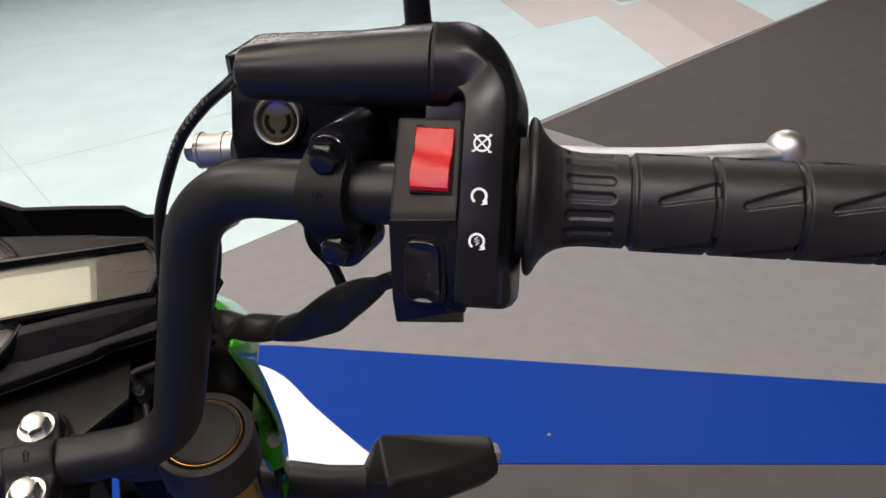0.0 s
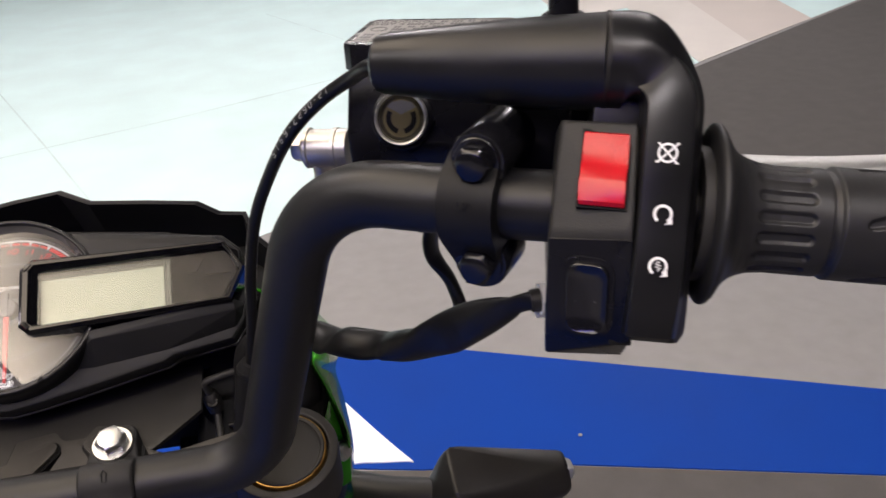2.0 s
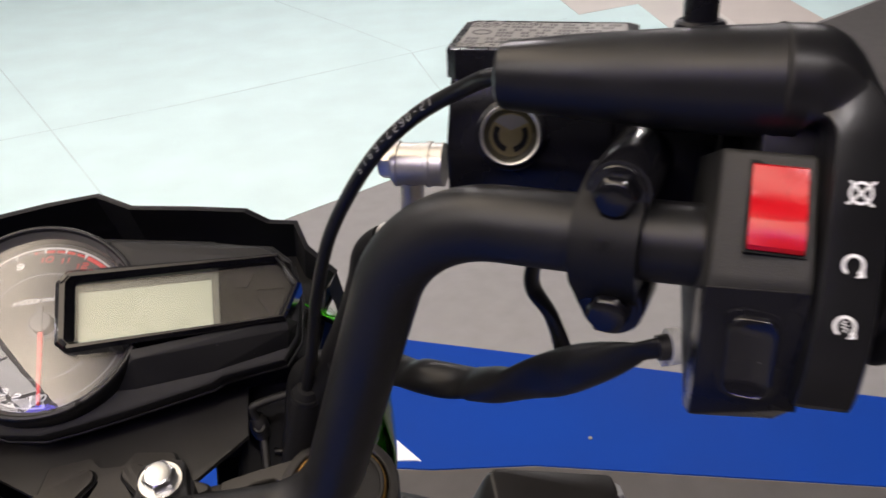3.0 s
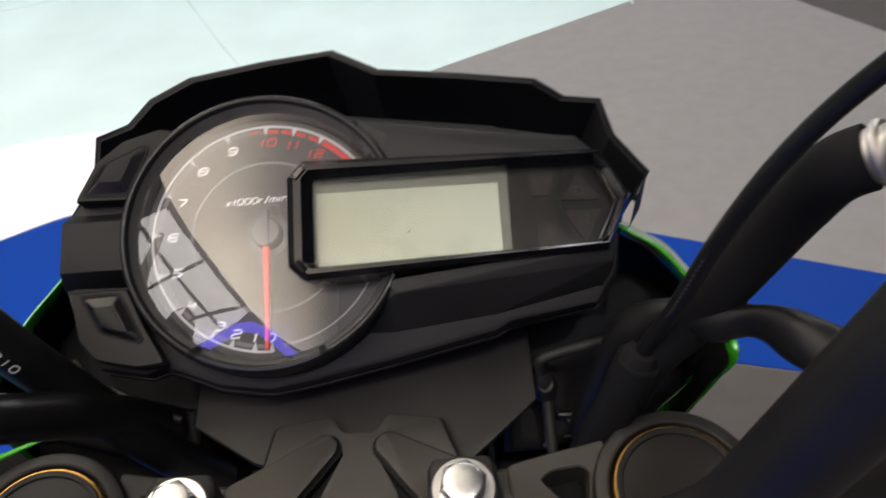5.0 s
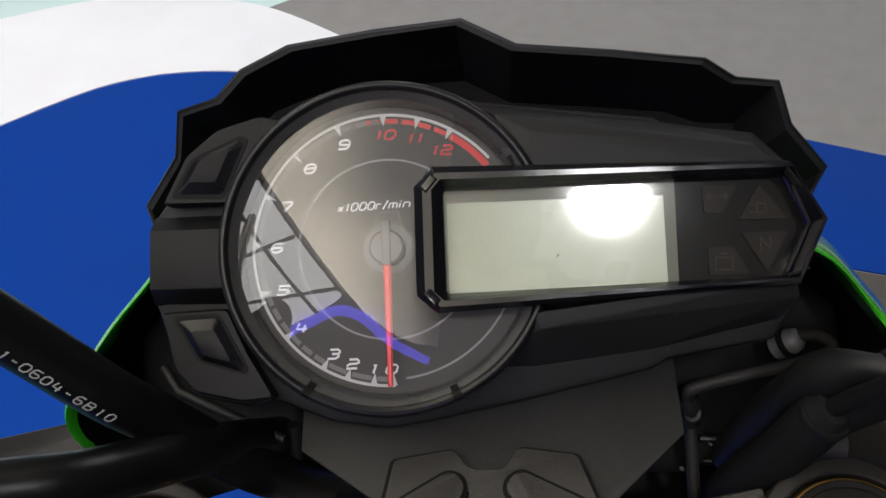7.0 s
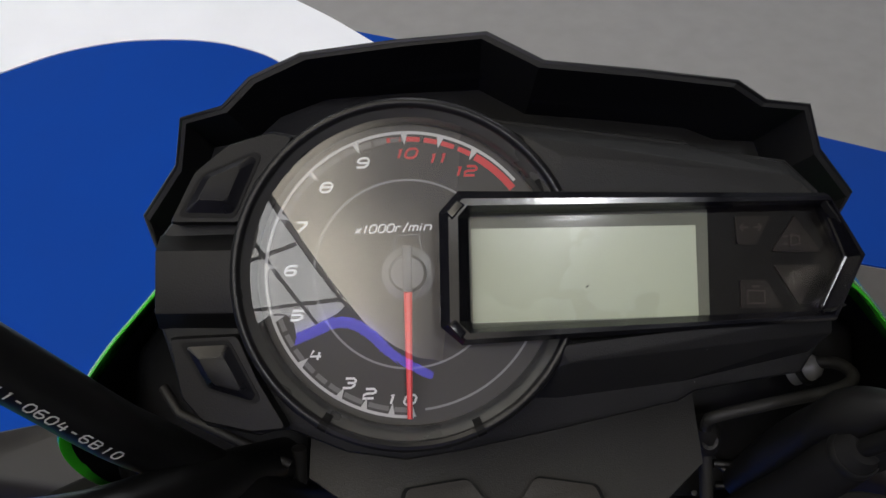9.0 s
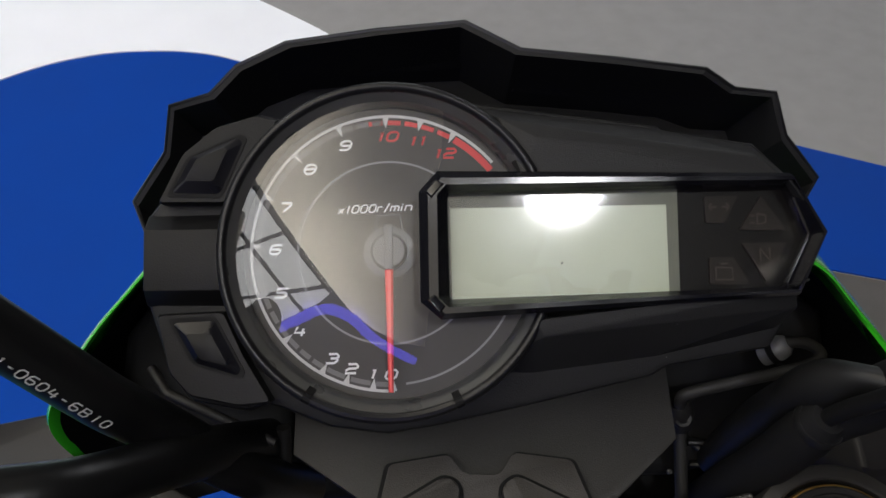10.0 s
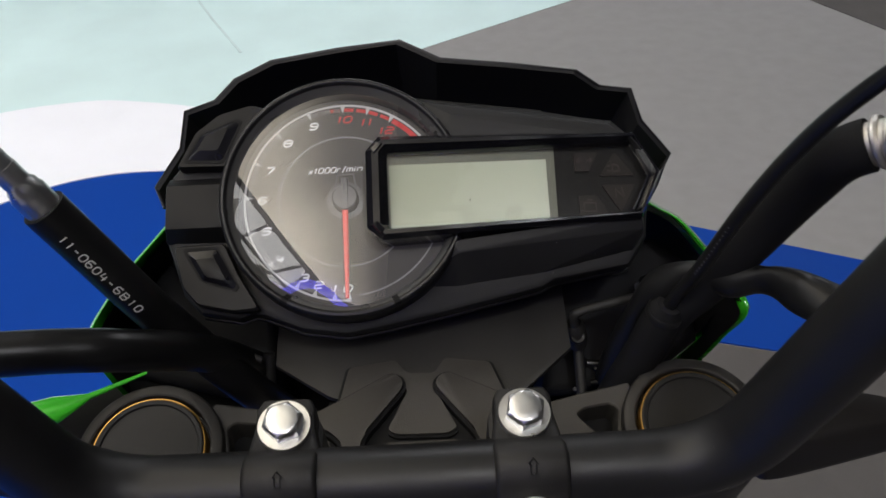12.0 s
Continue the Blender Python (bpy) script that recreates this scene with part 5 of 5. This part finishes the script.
for tile, mark in (([(69.6, -0.4), (79.0, -0.4), (75.0, -7.8), (69.8, -7.8)], [[(70.8, -3.4), (73.0, -3.4)], [(74.4, -3.4), (76.4, -3.4)], [(71.6, -2.4), (70.8, -3.4), (71.6, -4.4)], [(75.6, -2.4), (76.4, -3.4), (75.6, -4.4)]]),
                   ([(85.2, -0.6), (78.9, -9.9), (92.0, -10.2)], [[(84.0, -5.5), (84.0, -8.5), (86.3, -8.0), (86.3, -6.0), (84.0, -5.5)], [(82.0, -6.0), (83.2, -6.0)], [(82.0, -8.0), (83.2, -8.0)]]),
                   ([(79.4, -13.5), (92.0, -13.6), (85.8, -24.4)], [[(84.4, -18.6), (84.4, -15.2), (87.0, -18.4), (87.0, -15.0)]]),
                   ([(70.3, -17.2), (77.0, -17.2), (81.3, -24.8), (70.2, -24.6)], [[(72.0, -20.0), (72.0, -23.4), (76.6, -23.4), (76.6, -20.2), (72.0, -20.0)], [(73.4, -19.0), (75.4, -19.0)]])):
    part("indicator_tile", prism(rounded(tile, 0.7), -3.8, -3.0), M_ICON, cluster, "unlit brown-grey indicator tile", F)
    part("indicator_mark", join(*[stroke(m, 0.5, -3.0, -2.85) for m in mark]), M_ICONINK, cluster, "", F)
OUT = [(-8.6, 1.8), (-3.6, 7.2), (90.6, 4.6), (100.2, -11.3), (91.8, -28.0), (-3.4, -32.2), (-8.8, -27.4)]
INN = [(-0.9, 0.2), (-0.2, 1.1), (91.0, 1.4), (96.3, -12.0), (89.4, -25.6), (-0.2, -27.2), (-0.9, -26.2)]
MID1 = [(-6.2, 0.9), (-2.6, 5.0), (90.7, 3.4), (98.9, -11.5), (91.2, -27.2), (-2.4, -30.6), (-6.4, -26.8)]
MID2 = [(-3.8, 0.5), (-1.4, 3.2), (90.9, 2.5), (97.9, -11.7), (90.6, -26.6), (-1.4, -29.0), (-4.0, -26.5)]
bez = rings([[(x, y, z) for x, y in o] for o, z in ((OUT, -9), (OUT, 3.5), (MID1, 6.2), (MID2, 6.2), (INN, 0.8), (INN, -7))], cap=False)
bmesh.ops.bevel(bez, geom=[e for e in bez.edges if min(v.co.z for v in e.verts) > 3 and len(e.link_faces) == 2 and e.calc_face_angle() > 0.15], offset=0.35, segments=2, affect="EDGES")
part("screen_bezel", bez, M_PIANO, cluster, "gloss black faceted screen frame", F, sharp=2)
part("window_edge", stroke([(91.3, 0.6), (95.9, -12.0), (89.2, -24.6)], 0.7, 1.0, 1.9), M_PIANO, cluster, "bright moulded edge of the window", F)
part("bezel_notch", join(stroke([(89.6, -25.6), (93.6, -24.0)], 0.5, 2, 6.0), stroke([(89.8, 2.4), (93.5, -3.0)], 0.5, 2, 5.6)), M_DEEP, cluster, "", F)
for cx, cy, a in ((-4.3, 2.1, 48), (-4.7, -28.1, -49)):
    part("bezel_corner", hull([(-2.6, -1.0, 0), (2.6, -1.0, 0), (2.2, 1.6, 0), (-2.2, 1.6, 0), (-2.1, -0.6, 0.9), (2.1, -0.6, 0.9), (1.8, 1.2, 0.5), (-1.8, 1.2, 0.5)], 0.15), M_PIANO, cluster, "", F @ Matrix.Translation((cx, cy, 6.0)) @ Matrix.Rotation(radians(a), 4, "Z"), sharp=15)
ob = part("screen_window", prism([(-0.6, 0.6), (90.4, 0.3), (96.3, -12), (89.8, -26.0), (-0.7, -26.4)], 0.75, 1.1), M_SMOKE, cluster, "clear flat screen window", F)
ob.visible_shadow = False

# hood round the cluster
HOOD = [(-97, -2.5, -46), (-101.8, 7.6, -49), (-89.6, 22.5, -43), (-85.4, 35.3, -33.8), (-71.6, 37.3, -28.3), (-62.7, 44.8, -24.8), (-47.2, 50.5, -21.1), (-20, 52.0, -15.5), (5.8, 52.6, -11.5), (21.5, 44.2, -11.5), (50, 41.4, -13), (76.1, 38.3, -14.9), (86.6, 34.2, -22), (99.9, 33.2, -24.0), (104, 20.8, -28), (117.5, 9.0, -37.5), (112.5, 1.0, -38)]
ROOT = [(x * 0.965 + 0.3, y - 4.5, -62) for x, y, z in HOOD]
FRONT = [(x * 1.03 + 0.3, y * 1.0 - 6 + 2, z - 34) for x, y, z in HOOD]
lip = [(x + (3 if x < 0 else -3) * 0.5, y - 1.6, z + 0.2) for x, y, z in HOOD]
edge = [(x, y, z - 1.4) for x, y, z in HOOD]
part("instrument_hood", rings([ROOT, lip, HOOD, edge, FRONT], closed=False, cap=False), M_HOOD, bike, "black angular hood round the instruments", F, sharp=22)
part("hood_edge", sweep([(x, y, z - 0.5) for x, y, z in HOOD], 0.75, 8), M_SMOOTH, bike, "rounded hood edge", F)
part("hood_floor", prism([(x * 0.99, y - 2) for x, y, z in HOOD] + [(100, -40), (-86, -44)], -64, -60), M_HOOD, bike, "black panel inside the hood", F)
part("headlight_shell", hull([(-80, 20, -62), (84, 20, -62), (-60, 40, -62), (70, 36, -62), (0, 46, -60), (-70, -50, -80), (80, -50, -80), (-40, -20, -150), (50, -20, -150), (0, 30, -140), (-60, -70, -120), (66, -70, -120)], 3), M_DEEP, bike, "dark headlight shell", F)

# green cheeks beside the headlight
def cheek(rim, out, label="glossy green headlight cheek panel"):
    rim = catmull(rim, 6)
    s = 1 if rim[0].x > 0 else -1
    flare = catmull([(s * o, 0.030, -0.030 + 1.6 * (o - 0.006)) for o in out], 6)
    fwd = [p + v for p, v in zip(rim, flare)]
    far = [p + v + Vector((-s * 0.012, 0.025, -0.055)) for p, v in zip(rim, flare)]
    lip = [p + Vector((-s * 0.0012, -0.0016, 0.0006)) for p in rim]
    ins = [p + Vector((-s * 0.0022, 0.0004, -0.0004)) for p in rim]
    ifw = [p + Vector((-s * 0.004, 0, 0)) for p in fwd]
    ob = part("headlight_cheek", rings([far, fwd, rim, lip, ins, ifw], closed=False, cap=False), M_GREEN, bike, label, sharp=60)
    # black skin inside the green shell: its inner shade put in as colour
    deep = [[p + Vector((-s * d, 0.001, -0.003)) for p in row] for row, d in ((ins, 0.0004), (ifw, 0.0024), (far, 0.0035))]
    part("cheek_shade", rings(deep, closed=False, cap=False), M_DEEP, ob, "black inner skin standing in for shade on the green", sharp=60)
    return ob


right_cheek = cheek([(0.100, 0.022, 1.152), (0.109, 0.011, 1.151), (0.117, 0.004, 1.149), (0.126, -0.006, 1.1415), (0.1295, -0.022, 1.142), (0.130, -0.040, 1.1445), (0.1293, -0.0462, 1.1415), (0.1328, -0.0287, 1.1157), (0.1363, -0.0113, 1.0888), (0.1390, 0.003, 1.067), (0.1405, 0.018, 1.040), (0.1375, 0.0255, 1.0018)],
                    [0.0115, 0.0115, 0.0115, 0.0115, 0.0115, 0.010, 0.0085, 0.007, 0.005, 0.003, 0.001, 0.0])
tab = [(0.1262, 0.0203, 1.0415), (0.1356, 0.0295, 1.0413), (0.1405, 0.0298, 1.0355), (0.1382, 0.0097, 1.0149), (0.1327, 0.0047, 1.0159), (0.1268, 0.0115, 1.0306)]
part("cheek_bracket", hull(tab + [(x - 0.003, y + 0.004, z - 0.003) for x, y, z in tab], 0.0008), M_GREEN, right_cheek, "bright green bracket tab")
bolt_at = aim((0.1350, 0.0200, 1.0310), (0.72, -0.58, 0.38)) @ MM
part("bolt_washer", lathe([(0, 0), (6.4, 0), (6.6, 0.5), (6.3, 1.0), (0, 1.0)], 32), M_POLISHED, right_cheek, "bright steel washer", bolt_at)
part("cheek_bolt", lathe([(0, 1), (4.7, 1), (4.7, 3.4), (4.1, 4.2), (0, 4.5)], 32), M_POLISHED, right_cheek, "bright zinc-plated bolt", bolt_at)
cheek([FACE @ Vector((x / 1000, y / 1000, z / 1000)) for x, y, z in ((-88, -12, -27), (-97, -22, -28), (-106, -32, -29), (-114, -43, -30), (-121, -55, -31), (-121.5, -63, -33), (-118, -72, -42), (-116, -80, -60))], [0.006] * 8)
part("lower_cheek", sweep([(-0.165, -0.073, 1.1225), (-0.140, -0.063, 1.1225), (-0.125, -0.057, 1.1215), (-0.115, -0.051, 1.121), (-0.096, -0.040, 1.121)], [0.006, 0.0066, 0.0064, 0.0016, 0.0008], 20, squash=[(1.0, 0.5)] * 5), M_GREEN, bike, "green lower cheek strip")
inner = [(-0.167, -0.046, 1.098), (-0.128, -0.023, 1.092), (-0.119, -0.017, 1.093), (-0.096, -0.011, 1.088), (-0.070, -0.009, 1.080), (-0.072, -0.020, 1.072), (-0.166, -0.059, 1.087)]
part("inner_fairing", hull([Vector(p) + Vector((0, 0.006, -0.008)) * k for p in inner for k in (0, 1)], 0.001), M_DEEP, bike, "black inner fairing below the green strip", sharp=30)
# black blocks added to fill the space beside the yoke, which is only dark
for outline, z0, z1 in (([(70, -36), (112, -22), (128, -34), (128, -68), (112, -79), (75, -88), (59, -88), (62, -52)], -110, -60), ([(40, -50), (130, -50), (126, -90), (70, -120), (40, -125)], -150, -112), ([(-108, -36), (-98, -22), (-88, -32), (-52, -48), (-52, -84), (-76, -82), (-112, -72)], -110, -58)):
    part("dark_filler", prism(outline, z0, z1, 5, 3), M_DEEP, bike, "black filler added in the dark space beside the yoke", F, sharp=50)

# added blocks that hide the floor, so the gaps between the forks stay dark
part("lower_block", moved(box(45, 116, -8, 40, -112, -64, 6, 3), Matrix.Identity(4)), M_DEEP, bike, "black filler block added to keep the fork gap dark", Y)
part("lower_block", box(-82, -38, 2, 36, -100, -64, 5, 3), M_DEEP, bike, "black filler block added to keep the fork gap dark", Y)
# bracket plate and rods between yoke and cluster
part("bracket_plate", prism([(-57, 3.5), (-57, 34), (59.5, 34), (59.5, 5.0), (36, -15), (30, -14), (-30, -13), (-36, -11)], -6.5, -3.6, 0.5), M_PLATE, bike, "flat dark grey bracket plate", Y)
def face_pt(x, y, z):
    return FACE @ Vector((x / 1000, y / 1000, z / 1000))


stay = part("bracket_rod", sweep(catmull([face_pt(*p) for p in ((72.6, -64, -44), (70.6, -59.5, -36), (72.5, -57.0, -32), (90, -53.4, -31.5), (108, -50.0, -32), (114.5, -46.8, -35), (113, -43.5, -42), (106, -43.6, -48))], 8), 0.0019, 16), M_PLASTIC, bike, "bent black steel bracket rod")
part("rod_boss", sweep([face_pt(71.0, -60.5, -41), face_pt(71.6, -62.5, -43), face_pt(72.8, -66.5, -46), face_pt(73.4, -69.5, -48)], [0.0034, 0.0046, 0.0046, 0.0036], 20), M_CASTDARK, stay, "cast boss with a round eye")
part("boss_eye", lathe([(1.4, 0), (1.6, 1.0), (2.6, 1.2), (3.2, 0.6), (3.3, -1.5), (1.4, -1.5)], 24), M_CASTDARK, stay, "", aim(face_pt(72.4, -66.0, -41.6), face_pt(0, 0, 1) - face_pt(0, 0, 0)) @ MM)
part("rod_foot", sweep([face_pt(73.2, -67, -48), face_pt(73.8, -80, -50), face_pt(74.4, -100, -53)], 0.0021, 16), M_PLASTIC, stay, "straight black steel rod")
part("flat_link", hull([(84, -51.8, -38), (103, -46.6, -38), (104, -48.6, -39), (86, -53.6, -39), (84, -51.8, -40), (103, -46.6, -40)], 0.4), M_CAST, stay, "flat steel link")
prop = part("bracket_rod", sweep([face_pt(-54.8, -69.5, -38), face_pt(-72, -61.3, -38), face_pt(-88, -53.4, -38), face_pt(-94, -46.0, -42)], 0.0016, 14), M_CASTDARK, bike, "thin black bracket rod")
part("rod_foot", sweep([face_pt(-53.6, -66, -46), face_pt(-54.0, -76, -50), face_pt(-54.6, -98, -53)], 0.0023, 16), M_CASTDARK, prop, "straight black steel rod")
part("bracket_box", hull([(-77, -53.5, -42), (-54, -58, -42), (-54, -67, -42), (-74, -60.5, -42), (-76, -55, -54), (-54, -59, -54), (-54, -66, -54), (-74, -60, -54)], 0.8), M_DEEP, prop, "small black plastic bracket box")
# made-up grey stub where the pale carpet shows through a gap
hook = part("gap_stub", lathe([(0, 3.0), (2.2, 2.6), (3.6, 1.2), (4.2, -1.0), (4.2, -7)], 24), M_HUB, bike, "grey stub standing in for carpet seen through a gap", aim(face_pt(107.5, -44.8, -47), (0.6, -0.2, 0.75)) @ MM)
part("hose_clip", lathe([(4.2, -3.6), (5.2, -3.4), (5.2, -1.8), (4.2, -1.6)], 24), M_DEEP, hook, "black clip ring", aim(face_pt(107.5, -44.8, -47), (0.6, -0.2, 0.75)) @ MM)

# clutch cable with its printed code, hoses
cl = catmull([face_pt(-150, 30, 122), face_pt(-124, -4, 76), face_pt(-112, -19, 56), face_pt(-106, -27, 44), face_pt(-97.5, -37.6, 29.7), face_pt(-88, -49.5, 13.5), face_pt(-81, -58, -2), face_pt(-62, -78, -34), face_pt(-50, -90, -70)], 12)
clutch = part("clutch_cable", sweep(cl[35:], 0.0072, 28), M_SHEATH, bike, "thick black clutch cable sleeve with printed code")
part("cable_ferrule", sweep(cl[22:37], [0.0042] * 5 + [0.0052] * 2 + [0.0058] * 8, 24), M_CHROME, clutch, "bright metal ferrule")
part("inner_cable", sweep(cl[:24], 0.0040, 16), M_CHROME, clutch, "")
o_ref = Vector((-0.004, -0.21, 1.345))
code = "11-0604-6B10"
for k, ch in enumerate(code):
    i = 41.1 + k * 1.75
    q = cl[int(i)].lerp(cl[int(i) + 1], i % 1)
    tang = (cl[int(i) + 2] - cl[int(i) - 1]).normalized()
    o = o_ref - q
    o = (o - tang * o.dot(tang)).normalized()
    o = (o * 0.86 - o.cross(tang) * 0.5).normalized()
    part("cable_code", square_print(ch, 2.7, 2.1, 0.42, 0.08), M_DIAL_INK, clutch, "pale printed character", aim(q + o * 0.00724, o, tang) @ MM)
part("left_loom", sweep(catmull([(-0.19, -0.098, 1.186), (-0.160, -0.089, 1.180), (-0.130, -0.080, 1.172), (-0.106, -0.0727, 1.1655), (-0.090, -0.0660, 1.158), (-0.072, -0.045, 1.135), (-0.06, -0.02, 1.10)], 8), [0.0072] * 49, 24), M_SHEATH, bike, "thick black wiring loom")

# small bits behind the yoke
part("wire_clip", box(-2.4, 2.4, -2.2, 2.2, -2, 2, 0.6), M_GREEN, bike, "small green wire clip", F @ Matrix.Translation((47.4, -93.3, -63.2)) @ Matrix.Rotation(0.5, 4, "Z"))
part("wire_clip", box(-3, 3, -1.6, 1.6, -1.5, 1.5, 0.6), M_GREEN, bike, "small green wire clip", F @ Matrix.Translation((103.4, -72.3, -57.5)) @ Matrix.Rotation(0.3, 4, "Z"))
part("wire_clip", box(-2.4, 2.4, -1.6, 1.6, -1.5, 1.5, 0.9), M_LABEL, bike, "small grey plastic clip", F @ Matrix.Translation((98.2, -70.9, -54)) @ Matrix.Rotation(0.4, 4, "Z"))
# small glints behind the yoke, put in as grey beads
for x, y, z, r in ((86.8, -77.9, -58.5, 1.2), (72.9, -86.3, -60.5, 1.0)):
    part("glint_bead", moved(lathe([(0, -r), (r * 0.7, -r * 0.7), (r, 0), (r * 0.7, r * 0.7), (0, r)], 12), Matrix.Translation((x, y, z))), M_HUB, bike, "tiny grey bead standing in for a glint", F)
for a, b in (((78, -76, -56), (92, -72, -62)), ((80, -84, -60), (96, -78, -58)), ((76, -72, -62), (88, -84, -60))):
    part("loose_wire", sweep(catmull([face_pt(*a), face_pt((a[0] + b[0]) / 2 + 2, (a[1] + b[1]) / 2 - 2, (a[2] + b[2]) / 2 + 3), face_pt(*b)], 8), 0.0013, 10), M_SHEATH, bike, "thin black loose wire")

# turn signals
def signal(s, at, k=1.0):
    """A smoked arrow-shaped lamp; s is the side it points to."""
    o = Vector(at)

    def p(x, y, z):
        return o + Vector((s * x, y, z)) * k

    body = hull([p(*q) for q in ((-0.103, -0.006, -0.008), (-0.103, 0.012, -0.008), (-0.103, -0.008, -0.022), (-0.103, 0.012, -0.024), (-0.087, 0.015, 0.020), (-0.087, -0.026, 0.006), (-0.087, -0.030, -0.026), (-0.087, 0.004, -0.036), (-0.087, 0.02, -0.016),
                                 (-0.001, 0.010, 0.002), (-0.001, -0.008, 0.000), (-0.001, -0.018, -0.014), (-0.012, -0.012, -0.028), (-0.012, 0.008, -0.026), (0.001, 0.008, -0.014))], 0.003)
    sig = part("turn_signal", body, M_SIGNAL, bike, "smoked dark turn signal on a short stalk", sharp=25)
    part("signal_lens", hull([p(*q) for q in ((-0.003, 0.006, 0.000), (-0.003, -0.008, -0.001), (-0.003, -0.012, -0.012), (-0.003, 0.006, -0.012), (0.0035, 0.003, -0.003), (0.0035, -0.006, -0.004), (0.0035, -0.007, -0.010), (0.0035, 0.003, -0.010))], 0.001), M_CLEAR, sig, "milky clear lens end")
    part("stalk", sweep([p(-0.098, 0.003, -0.016), p(-0.13, 0.012, -0.018), p(-0.19, 0.045, -0.022)], [0.013 * k, 0.015 * k, 0.016 * k], 20), M_RUBBER, sig)
    return sig


signal(1, (0.294, 0.060, 0.9565))
signal(-1, (-0.262, 0.066, 0.955))
